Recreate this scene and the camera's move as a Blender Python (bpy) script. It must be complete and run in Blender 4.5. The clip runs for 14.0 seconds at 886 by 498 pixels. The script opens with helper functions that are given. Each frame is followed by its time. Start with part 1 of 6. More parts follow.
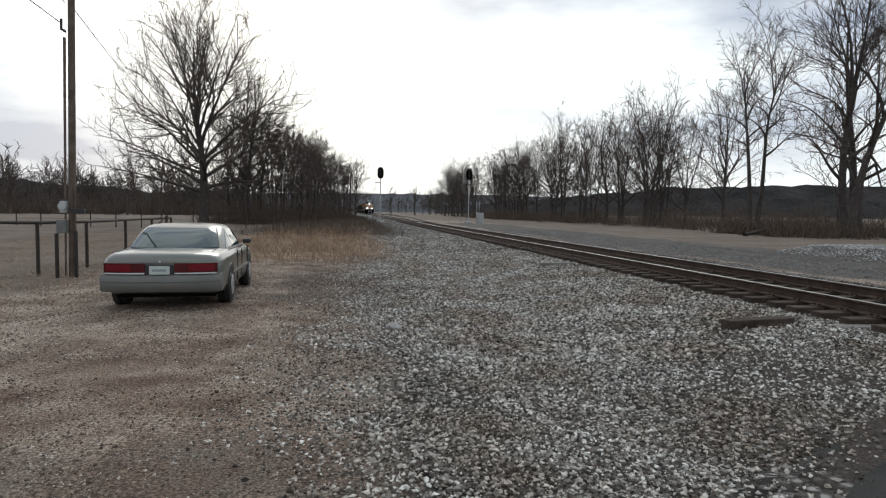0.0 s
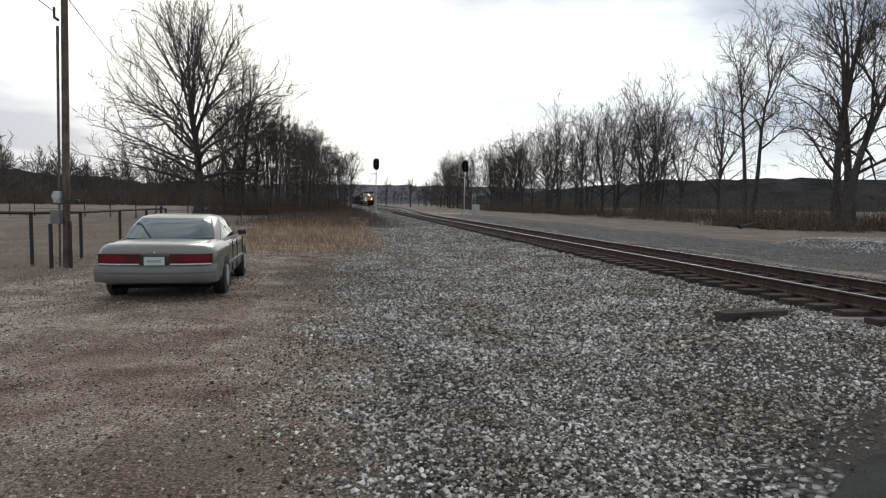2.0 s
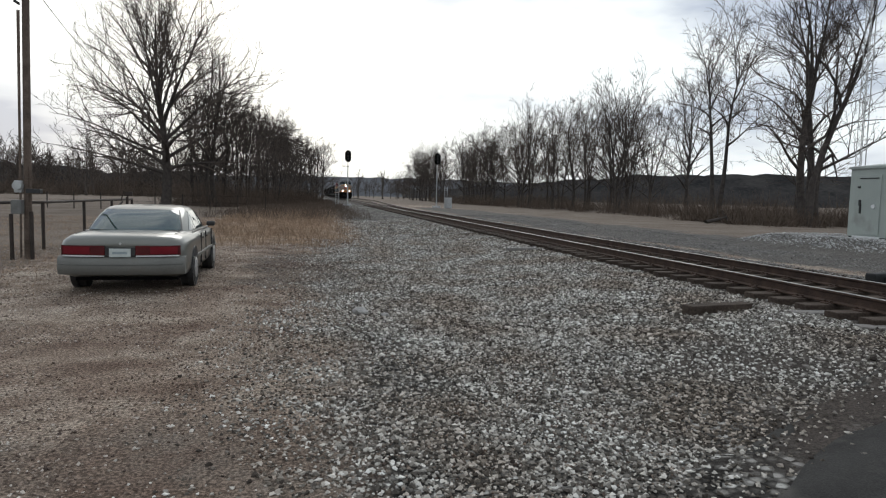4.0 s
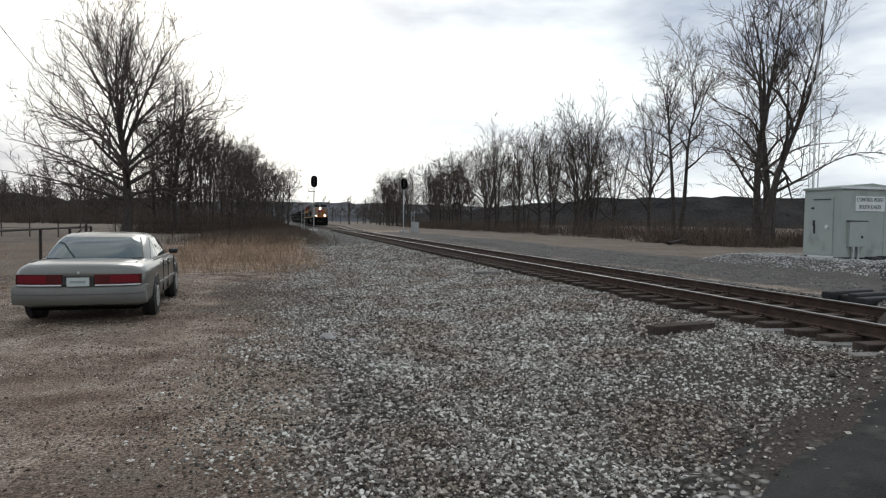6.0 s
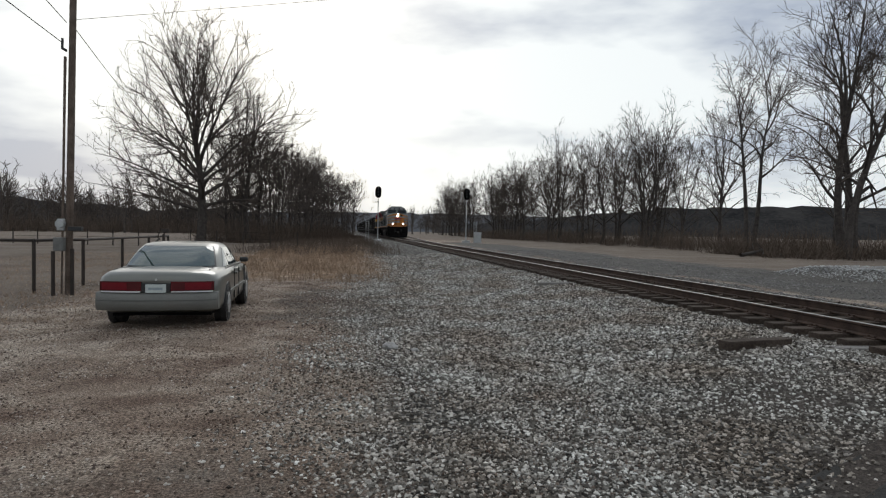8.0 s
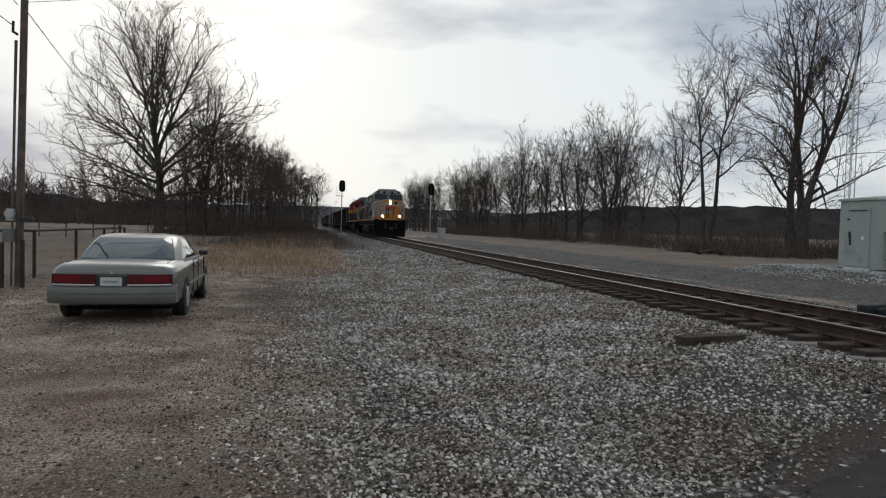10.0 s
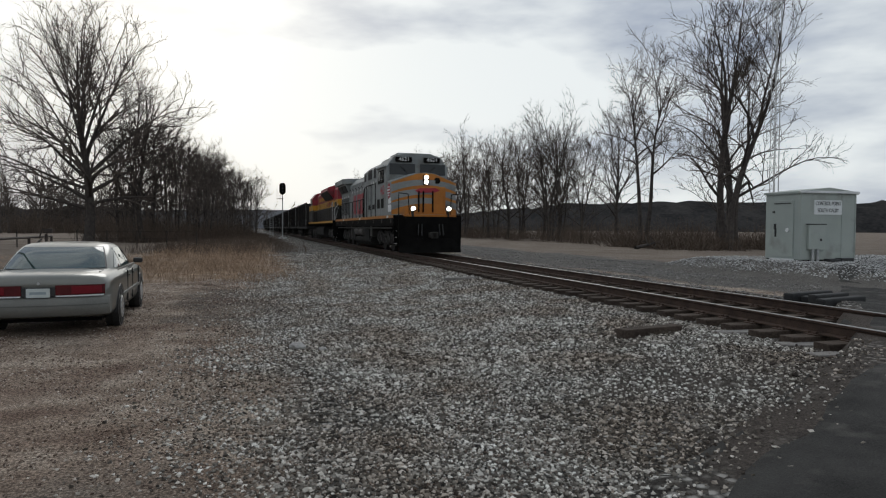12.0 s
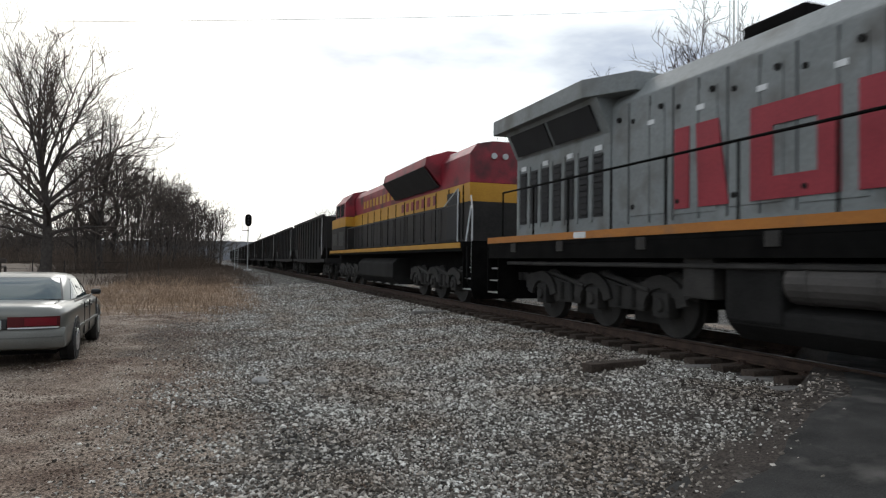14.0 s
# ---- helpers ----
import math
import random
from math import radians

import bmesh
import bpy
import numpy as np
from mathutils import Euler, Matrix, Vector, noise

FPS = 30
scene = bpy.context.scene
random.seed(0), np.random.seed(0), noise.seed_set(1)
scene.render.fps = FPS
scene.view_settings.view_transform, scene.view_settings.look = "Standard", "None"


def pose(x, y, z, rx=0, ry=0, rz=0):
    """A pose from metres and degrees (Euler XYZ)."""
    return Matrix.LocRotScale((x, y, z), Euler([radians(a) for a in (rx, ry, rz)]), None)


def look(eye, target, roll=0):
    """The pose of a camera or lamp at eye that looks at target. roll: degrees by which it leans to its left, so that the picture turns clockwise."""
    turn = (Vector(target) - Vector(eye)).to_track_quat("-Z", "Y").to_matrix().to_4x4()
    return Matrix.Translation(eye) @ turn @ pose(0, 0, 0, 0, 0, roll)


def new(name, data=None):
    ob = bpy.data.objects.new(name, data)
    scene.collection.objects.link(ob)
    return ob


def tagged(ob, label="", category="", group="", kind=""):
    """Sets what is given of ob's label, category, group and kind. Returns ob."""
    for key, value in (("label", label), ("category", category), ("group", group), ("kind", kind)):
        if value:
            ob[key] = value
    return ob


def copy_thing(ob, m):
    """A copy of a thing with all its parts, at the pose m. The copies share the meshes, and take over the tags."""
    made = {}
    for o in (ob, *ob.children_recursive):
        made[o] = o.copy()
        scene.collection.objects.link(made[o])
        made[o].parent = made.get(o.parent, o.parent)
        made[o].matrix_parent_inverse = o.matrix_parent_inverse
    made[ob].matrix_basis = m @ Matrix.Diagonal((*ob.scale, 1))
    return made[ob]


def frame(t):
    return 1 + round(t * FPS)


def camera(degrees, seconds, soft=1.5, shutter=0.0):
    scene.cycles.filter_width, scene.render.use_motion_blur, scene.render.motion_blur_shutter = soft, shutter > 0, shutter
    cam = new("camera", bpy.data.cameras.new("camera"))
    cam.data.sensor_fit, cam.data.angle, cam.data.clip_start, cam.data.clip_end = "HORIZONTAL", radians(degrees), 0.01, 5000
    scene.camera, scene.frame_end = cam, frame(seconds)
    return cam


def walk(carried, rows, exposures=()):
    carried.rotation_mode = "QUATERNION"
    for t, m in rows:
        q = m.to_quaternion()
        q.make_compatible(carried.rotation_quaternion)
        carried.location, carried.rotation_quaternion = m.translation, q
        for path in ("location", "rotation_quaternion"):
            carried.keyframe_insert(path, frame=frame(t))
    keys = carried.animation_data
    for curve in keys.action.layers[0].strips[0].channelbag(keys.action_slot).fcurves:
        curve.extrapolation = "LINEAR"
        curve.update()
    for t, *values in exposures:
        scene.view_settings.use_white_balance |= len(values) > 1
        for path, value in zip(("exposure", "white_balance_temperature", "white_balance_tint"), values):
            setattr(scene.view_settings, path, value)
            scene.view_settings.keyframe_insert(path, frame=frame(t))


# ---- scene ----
# Layout: the rails run along +Y at x = XT, the camera stands near the origin.
XT = 7.79          # centre line of the main track
RAIL = 0.46        # height of the rail heads
EYE = 1.634
SPEED, START = 17.1, 232.2   # metres a second, front coupler at 0 s

# ---- camera ----
cam = camera(68.9, 14.0, soft=1.2, shutter=0.12)
TURNS = [(0.0, -8.4, -3.34, -0.61), (0.5, -7.91, -3.31, -0.31), (1.0, -8.33, -3.67, -0.79), (1.5, -8.29, -3.71, -0.39),
         (2.0, -8.78, -4.08, -0.81), (2.5, -9.48, -4.37, -1.18), (2.7, -9.97, -4.55, -1.37), (4.8, -12.29, -4.59, -1.19),
         (5.0, -12.8, -4.2, -1.21), (5.5, -13.7, -3.61, -0.96), (6.0, -14.16, -2.45, -0.74), (6.5, -13.12, -1.8, -0.61),
         (7.0, -9.57, -1.75, -0.98), (7.2, -7.98, -1.83, -0.8), (9.3, -10.52, -1.28, -1.28), (9.5, -10.7, -1.59, -1.37),
         (10.0, -11.81, -1.98, -1.54), (10.5, -14.28, -2.6, -2.14), (11.0, -16.57, -1.73, 0.21), (11.5, -17.27, -1.57, 0.03),
         (12.0, -16.81, -1.86, -0.26), (12.5, -17.02, -1.97, -0.22), (13.0, -18.47, -0.72, 0.32), (13.5, -19.41, 0.87, -0.74),
         (14.0, -19.7, 1.13, -0.75)]
walk(cam, [(t, pose(0, 0, EYE, 90 + p, r, y)) for t, y, p, r in TURNS],
     exposures=[(0.0, -0.1), (6.5, -0.1), (7.0, -0.15), (9.5, -0.5), (12.5, -0.44), (13.0, -0.3), (13.4, -0.03), (14.0, 0.02)])

# ---- sky and sun ----
world = bpy.data.worlds.new("overcast")
scene.world = world
world.use_nodes = True
wn, wl = world.node_tree.nodes, world.node_tree.links
wn.clear()
w_out = wn.new("ShaderNodeOutputWorld")
w_sky = wn.new("ShaderNodeTexSky")
w_sky.sky_type = "NISHITA"
w_sky.sun_disc = False
w_sky.sun_elevation, w_sky.sun_rotation = radians(24), radians(-8)
w_sky.dust_density = 3.0
w_skybg = wn.new("ShaderNodeBackground")
w_skybg.inputs["Strength"].default_value = 0.1
wl.new(w_sky.outputs[0], w_skybg.inputs["Color"])
# layered cloud: long flat banks, broken where the blue shows through
w_co = wn.new("ShaderNodeTexCoord")
w_map = wn.new("ShaderNodeMapping")
w_map.inputs["Scale"].default_value = (1.6, 1.6, 5.5)
w_map.inputs["Location"].default_value = (0.35, 0.62, 0.1)
wl.new(w_co.outputs["Generated"], w_map.inputs["Vector"])
w_n1 = wn.new("ShaderNodeTexNoise")
w_n1.inputs["Scale"].default_value, w_n1.inputs["Detail"].default_value = 1.5, 6.0
w_n1.inputs["Roughness"].default_value = 0.52
wl.new(w_map.outputs[0], w_n1.inputs["Vector"])
w_col = wn.new("ShaderNodeValToRGB")
w_col.color_ramp.elements[0].position, w_col.color_ramp.elements[0].color = 0.33, (0.56, 0.64, 0.78, 1)
w_col.color_ramp.elements[1].position, w_col.color_ramp.elements[1].color = 0.53, (1.255, 1.325, 1.34, 1)
w_dot = wn.new("ShaderNodeVectorMath")
w_dot.operation = "DOT_PRODUCT"
w_dot.inputs[1].default_value = (0.05, 0.94, 0.33)
wl.new(w_co.outputs["Generated"], w_dot.inputs[0])
w_veil = wn.new("ShaderNodeMapRange")
w_veil.inputs["From Min"].default_value, w_veil.inputs["From Max"].default_value = 0.86, 0.985
w_veil.inputs["To Min"].default_value, w_veil.inputs["To Max"].default_value = -0.08, 0.07
wl.new(w_dot.outputs["Value"], w_veil.inputs["Value"])
w_sum = wn.new("ShaderNodeMath")
wl.new(w_n1.outputs["Fac"], w_sum.inputs[0])
wl.new(w_veil.outputs[0], w_sum.inputs[1])
wl.new(w_sum.outputs[0], w_col.inputs[0])
w_cloud = wn.new("ShaderNodeBackground")
w_cloud.inputs["Strength"].default_value = 0.95
wl.new(w_col.outputs[0], w_cloud.inputs["Color"])
w_mix = wn.new("ShaderNodeMixShader")
w_mix.inputs[0].default_value = 0.9
wl.new(w_skybg.outputs[0], w_mix.inputs[1])
wl.new(w_cloud.outputs[0], w_mix.inputs[2])
wl.new(w_mix.outputs[0], w_out.inputs["Surface"])
sun_lamp = bpy.data.lights.new("sun", "SUN")
sun_lamp.energy, sun_lamp.angle, sun_lamp.color = 0.7, radians(25), (1.0, 0.98, 0.95)
sun = new("sun", sun_lamp)
sun.matrix_world = look((0, 0, 50), (-4, -40, 22))

# ---- materials ----
def surface(name, low, high, scale=8.0, rough=0.8, metal=0.0, bump=0.2, fine=60.0, spots=None, spot_scale=1.5, spot_amount=0.35,
            random_tint=0.0, spec=0.4):
    """Two colours mixed by noise at two sizes, stains of a third colour, and a fine relief."""
    m = bpy.data.materials.new(name)
    m.use_nodes = True
    n, l = m.node_tree.nodes, m.node_tree.links
    b = n["Principled BSDF"]
    co = n.new("ShaderNodeTexCoord")
    big, small = n.new("ShaderNodeTexNoise"), n.new("ShaderNodeTexNoise")
    big.inputs["Scale"].default_value, big.inputs["Detail"].default_value = scale, 5
    small.inputs["Scale"].default_value, small.inputs["Detail"].default_value = fine, 3
    l.new(co.outputs["Object"], big.inputs["Vector"])
    l.new(co.outputs["Object"], small.inputs["Vector"])
    add = n.new("ShaderNodeMath")
    add.operation = "MULTIPLY_ADD"
    add.inputs[1].default_value = 0.45
    l.new(small.outputs["Fac"], add.inputs[0])
    half = n.new("ShaderNodeMath")
    half.operation = "MULTIPLY"
    half.inputs[1].default_value = 0.6
    l.new(big.outputs["Fac"], half.inputs[0])
    l.new(half.outputs[0], add.inputs[2])
    ramp = n.new("ShaderNodeValToRGB")
    ramp.color_ramp.elements[0].position, ramp.color_ramp.elements[1].position = 0.36, 0.7
    ramp.color_ramp.elements[0].color, ramp.color_ramp.elements[1].color = (*low, 1), (*high, 1)
    l.new(add.outputs[0], ramp.inputs[0])
    colour = ramp.outputs[0]
    if spots:
        st = n.new("ShaderNodeTexNoise")
        st.inputs["Scale"].default_value, st.inputs["Detail"].default_value = spot_scale, 6
        l.new(co.outputs["Object"], st.inputs["Vector"])
        sr = n.new("ShaderNodeValToRGB")
        sr.color_ramp.elements[0].position, sr.color_ramp.elements[1].position = 0.66 - spot_amount * 0.4, 0.78 - spot_amount * 0.2
        l.new(st.outputs["Fac"], sr.inputs[0])
        mx = n.new("ShaderNodeMixRGB")
        mx.inputs[2].default_value = (*spots, 1)
        l.new(sr.outputs[0], mx.inputs[0])
        l.new(colour, mx.inputs[1])
        colour = mx.outputs[0]
    if random_tint:
        info = n.new("ShaderNodeObjectInfo")
        geo = n.new("ShaderNodeNewGeometry")
        sm = n.new("ShaderNodeMath")
        sm.operation = "ADD"
        l.new(info.outputs["Random"], sm.inputs[0])
        l.new(geo.outputs["Random Per Island"], sm.inputs[1])
        rg = n.new("ShaderNodeMapRange")
        rg.inputs["From Max"].default_value = 2.0
        rg.inputs["To Min"].default_value, rg.inputs["To Max"].default_value = 1 - random_tint, 1 + random_tint
        l.new(sm.outputs[0], rg.inputs["Value"])
        hv = n.new("ShaderNodeHueSaturation")
        l.new(rg.outputs[0], hv.inputs["Value"])
        l.new(colour, hv.inputs["Color"])
        colour = hv.outputs[0]
    l.new(colour, b.inputs["Base Color"])
    b.inputs["Roughness"].default_value, b.inputs["Metallic"].default_value = rough, metal
    b.inputs["Specular IOR Level"].default_value = spec
    if bump:
        bp = n.new("ShaderNodeBump")
        bp.inputs["Strength"].default_value, bp.inputs["Distance"].default_value = bump, 0.01
        l.new(small.outputs["Fac"], bp.inputs["Height"])
        l.new(bp.outputs[0], b.inputs["Normal"])
    return m


def glow(name, colour, strength):
    m = bpy.data.materials.new(name)
    m.use_nodes = True
    b = m.node_tree.nodes["Principled BSDF"]
    b.inputs["Base Color"].default_value = (*colour, 1)
    b.inputs["Emission Color"].default_value = (*colour, 1)
    b.inputs["Emission Strength"].default_value = strength
    return m


def pane(name, tint, rough=0.03):
    m = bpy.data.materials.new(name)
    m.use_nodes = True
    b = m.node_tree.nodes["Principled BSDF"]
    b.inputs["Base Color"].default_value = (*tint, 1)
    b.inputs["Roughness"].default_value = rough
    b.inputs["Transmission Weight"].default_value = 0.55
    b.inputs["Coat Weight"].default_value = 0.6
    b.inputs["IOR"].default_value = 1.5
    return m


M_BARK = surface("bark", (0.032, 0.028, 0.026), (0.09, 0.078, 0.07), 3, 0.95, bump=0.6, fine=25, random_tint=0.25, spec=0.15)
M_TWIG = surface("twig", (0.045, 0.038, 0.034), (0.13, 0.108, 0.094), 1.5, 0.95, bump=0, fine=9, random_tint=0.3, spec=0.1)
M_BRUSH = surface("brush", (0.05, 0.038, 0.03), (0.15, 0.115, 0.09), 2, 0.95, bump=0, fine=12, random_tint=0.35, spec=0.1)
M_STRAW = surface("dry_grass", (0.12, 0.075, 0.05), (0.42, 0.305, 0.21), 1.5, 0.9, bump=0, fine=14, random_tint=0.35, spec=0.15)
M_RUSTY = surface("rusty_steel", (0.035, 0.023, 0.018), (0.1, 0.064, 0.048), 5, 0.8, 0.4, 0.3, 70)
M_RAILTOP = surface("worn_rail_steel", (0.16, 0.15, 0.145), (0.27, 0.255, 0.245), 2, 0.4, 0.8, 0.05, 60)
M_TIE = surface("creosoted_wood", (0.026, 0.019, 0.015), (0.09, 0.07, 0.057), 4, 0.9, bump=0.7, fine=35, random_tint=0.4, spec=0.15)
M_POLE = surface("weathered_pole_wood", (0.06, 0.043, 0.033), (0.17, 0.13, 0.105), 4, 0.9, bump=0.6, fine=40)
M_ASPHALT = surface("asphalt", (0.022, 0.0215, 0.0205), (0.062, 0.06, 0.057), 2.5, 0.95, bump=0.9, fine=90, spots=(0.1, 0.094, 0.087), spot_scale=2.2, spot_amount=0.32, spec=0.12)
M_BLACK = surface("sooty_black_paint", (0.0025, 0.0024, 0.0023), (0.009, 0.0085, 0.008), 3, 0.75, bump=0.15, fine=50, spec=0.04)
M_RUBBER = surface("black_rubber", (0.012, 0.012, 0.012), (0.03, 0.03, 0.03), 5, 0.75, bump=0.2)
M_STEELGREY = surface("galvanised_steel", (0.3, 0.31, 0.31), (0.47, 0.48, 0.48), 4, 0.5, 0.6, 0.1, 50)

M_WHITE = surface("dull_white_paint", (0.55, 0.56, 0.56), (0.72, 0.73, 0.73), 3, 0.6, bump=0.03)
M_CHROME = surface("worn_bright_metal", (0.4, 0.4, 0.4), (0.6, 0.6, 0.6), 6, 0.35, 0.8, 0.05)
M_LOUVRE = surface("black_louvre", (0.008, 0.008, 0.009), (0.02, 0.02, 0.021), 2, 0.7, bump=0.1)

def chips(name, stops, rough=0.9):
    """Loose stones: each piece takes its own shade."""
    m = bpy.data.materials.new(name)
    m.use_nodes = True
    n, l = m.node_tree.nodes, m.node_tree.links
    b = n["Principled BSDF"]
    b.inputs["Roughness"].default_value = rough
    b.inputs["Specular IOR Level"].default_value = 0.2
    geo, r = n.new("ShaderNodeNewGeometry"), n.new("ShaderNodeValToRGB")
    while len(r.color_ramp.elements) < len(stops):
        r.color_ramp.elements.new(0.5)
    for e, (p, c) in zip(r.color_ramp.elements, stops):
        e.position, e.color = p, (*c, 1)
    l.new(geo.outputs["Random Per Island"], r.inputs[0])
    co, ns = n.new("ShaderNodeTexCoord"), n.new("ShaderNodeTexNoise")
    ns.inputs["Scale"].default_value, ns.inputs["Detail"].default_value = 0.8, 4
    l.new(co.outputs["Object"], ns.inputs["Vector"])
    dr = n.new("ShaderNodeValToRGB")
    dr.color_ramp.elements[0].position, dr.color_ramp.elements[0].color = 0.38, (0.64, 0.57, 0.52, 1)
    dr.color_ramp.elements[1].position, dr.color_ramp.elements[1].color = 0.62, (1, 1, 1, 1)
    l.new(ns.outputs["Fac"], dr.inputs[0])
    mx = n.new("ShaderNodeMixRGB")
    mx.blend_type = "MULTIPLY"
    mx.inputs[0].default_value = 1.0
    l.new(r.outputs[0], mx.inputs[1])
    l.new(dr.outputs[0], mx.inputs[2])
    l.new(mx.outputs[0], b.inputs["Base Color"])
    return m


M_STONE = chips("crushed_stone", [(0.0, (0.05, 0.043, 0.037)), (0.3, (0.135, 0.124, 0.108)), (0.6, (0.32, 0.303, 0.272)), (0.84, (0.62, 0.6, 0.55)), (1.0, (0.82, 0.81, 0.77))])
M_DARKSTONE = chips("oily_ballast", [(0.0, (0.02, 0.016, 0.014)), (0.6, (0.085, 0.072, 0.063)), (1.0, (0.32, 0.3, 0.28))])

# ---- mesh helpers ----
def part(name, bm, material, parent=None, label=""):
    """Links a bmesh as one mesh object, under parent when there is one."""
    me = bpy.data.meshes.new(name)
    bm.normal_update()
    bm.to_mesh(me)
    bm.free()
    me.materials.append(material)
    ob = new(name, me)
    if parent:
        ob.parent = parent
    if label:
        ob["label"] = label
    return ob


def thing(name, m, label, category, group="", kind=""):
    ob = new(name)
    ob.matrix_world = m
    return tagged(ob, label, category, group, kind)


def box(bm, x0, x1, y0, y1, z0, z1, bevel=0.0):
    r = bmesh.ops.create_cube(bm, size=1)
    vs = r["verts"]
    bmesh.ops.scale(bm, vec=(x1 - x0, y1 - y0, z1 - z0), verts=vs)
    bmesh.ops.translate(bm, vec=((x0 + x1) / 2, (y0 + y1) / 2, (z0 + z1) / 2), verts=vs)
    if bevel:
        es = list({e for v in vs for e in v.link_edges})
        bmesh.ops.bevel(bm, geom=es, offset=bevel, segments=2, affect="EDGES", profile=0.6)
    return bm


def bar(bm, x0, x1, n, y0, y1, z0, z1):
    """One straight bar along x in n stretches, so that it can be bowed."""
    prof = ((y0, z0), (y0, z1), (y1, z1), (y1, z0))
    rings = [[bm.verts.new((x0 + (x1 - x0) * k / n, y, z)) for y, z in prof] for k in range(n + 1)]
    for p, q in zip(rings[:-1], rings[1:]):
        for k in range(4):
            bm.faces.new((p[k], p[(k + 1) % 4], q[(k + 1) % 4], q[k]))
    bm.faces.new(rings[0]), bm.faces.new(rings[-1])
    bmesh.ops.recalc_face_normals(bm, faces=bm.faces)
    return bm


def rod(bm, p, q, r0, r1=None, n=8):
    """A round bar from p to q."""
    p, q = Vector(p), Vector(q)
    d = q - p
    r = bmesh.ops.create_cone(bm, cap_ends=True, segments=n, radius1=r0, radius2=r0 if r1 is None else r1, depth=d.length)
    m = Matrix.Translation((p + q) / 2) @ d.to_track_quat("Z", "Y").to_matrix().to_4x4()
    bmesh.ops.transform(bm, matrix=m, verts=r["verts"])
    return bm


def slab(bm, pts, axis, lo, hi, bevel=0.0):
    """Extrudes a polygon along an axis. axis 'x': pts are (y, z); 'y': (x, z); 'z': (x, y)."""
    def at(a, b, c):
        return {"x": (c, a, b), "y": (a, c, b), "z": (a, b, c)}[axis]
    v0 = [bm.verts.new(at(a, b, lo)) for a, b in pts]
    v1 = [bm.verts.new(at(a, b, hi)) for a, b in pts]
    fs = [bm.faces.new(v0), bm.faces.new(v1)]
    k = len(pts)
    fs += [bm.faces.new((v0[i], v0[(i + 1) % k], v1[(i + 1) % k], v1[i])) for i in range(k)]
    bmesh.ops.recalc_face_normals(bm, faces=fs)
    if bevel:
        es = list({e for f in fs for e in f.edges})
        bmesh.ops.bevel(bm, geom=es, offset=bevel, segments=2, affect="EDGES", profile=0.6)
    return bm


def B():
    return bmesh.new()


def lettering(name, words, size, m, material, parent, depth=0.004):
    """Flat raised letters in the built-in font, as a mesh; m is their place on the parent."""
    cu = bpy.data.curves.new(name, "FONT")
    cu.body, cu.size, cu.extrude, cu.align_x, cu.align_y = words, size, depth, "CENTER", "CENTER"
    tmp = bpy.data.objects.new(name, cu)
    scene.collection.objects.link(tmp)
    me = bpy.data.meshes.new_from_object(tmp.evaluated_get(bpy.context.evaluated_depsgraph_get()))
    bpy.data.objects.remove(tmp)
    me.transform(m)
    me.materials.clear()
    me.materials.append(material)
    ob = new(name, me)
    ob.parent = parent
    return ob
SIDE = Matrix(((0, 0, -1, 0), (-1, 0, 0, 0), (0, 1, 0, 0), (0, 0, 0, 1)))     # letters facing -X
FRONT = Matrix(((1, 0, 0, 0), (0, 0, -1, 0), (0, 1, 0, 0), (0, 0, 0, 1)))     # letters facing -Y
# ---- ground ----
def smooth(a, b, v):
    t = min(1.0, max(0.0, (v - a) / (b - a)))
    return t * t * (3 - 2 * t)


def road_side(x, y):
    """Positive on the asphalt of the level crossing."""
    edge = 2.2 + 0.5 * x if x < 6.2 else 5.3 + 0.95 * (x - 6.2)
    return edge - y


def height(x, y):
    d = abs(x - XT)
    bed = 0.19 * (1 - smooth(1.5, 5.2, d))
    pad = 0.45 * smooth(16.0, 18.6, x) * (1 - smooth(28, 31, x)) * smooth(12, 15, y) * (1 - smooth(23.0, 25.5, y))
    lumps = 0.05 * noise.noise((x * 0.35, y * 0.35, 0)) + 0.018 * noise.noise((x * 1.7, y * 1.7, 3))
    lumps *= smooth(1.7, 3.0, d) if d < 3 else 1
    verge = 0.25 * smooth(15, 40, -x) * smooth(40, 90, y)
    far = 0.8 * noise.noise((x * 0.01, y * 0.01, 7)) * smooth(90, 300, math.hypot(x, y))
    if road_side(x, y) > 0:
        bed = 0.4 * (1 - smooth(1.6, 6.2, d))
        lumps *= 0.3
    return bed + pad + lumps + verge + far


def grimy(x, y):
    """Where oily dirt has worked into the stone: round the crossing, in patches, and along the rails."""
    n1 = noise.noise((x * 0.7, y * 0.7, 41)) + 0.5 * noise.noise((x * 2, y * 2, 43))
    a = smooth(2.2, 4.4, x + 0.9 * n1) * (1 - smooth(7.0, 9.5, y + n1)) * (1 - smooth(14, 16, x))
    c = 0.4 * smooth(0.25, 0.6, n1) * smooth(-1, 1, x)
    e = 0.55 * smooth(-2.4, -1.0, x + n1) * (1 - smooth(0.6, 1.8, x + n1)) * smooth(9.5, 12.5, y + 2 * n1) * (1 - smooth(17, 21, y + 2 * n1))
    w = 0.44 * smooth(-5.5, -3.5, x + n1) * (1 - smooth(-0.2, 1.2, x + n1)) * (1 - smooth(4.2, 5.8, y + 0.8 * n1))
    return min(1.0, max(a * (0.65 + 0.35 * n1), c, e, w, 0.7 * (1 - smooth(0.9, 2.0, abs(x - XT)))))


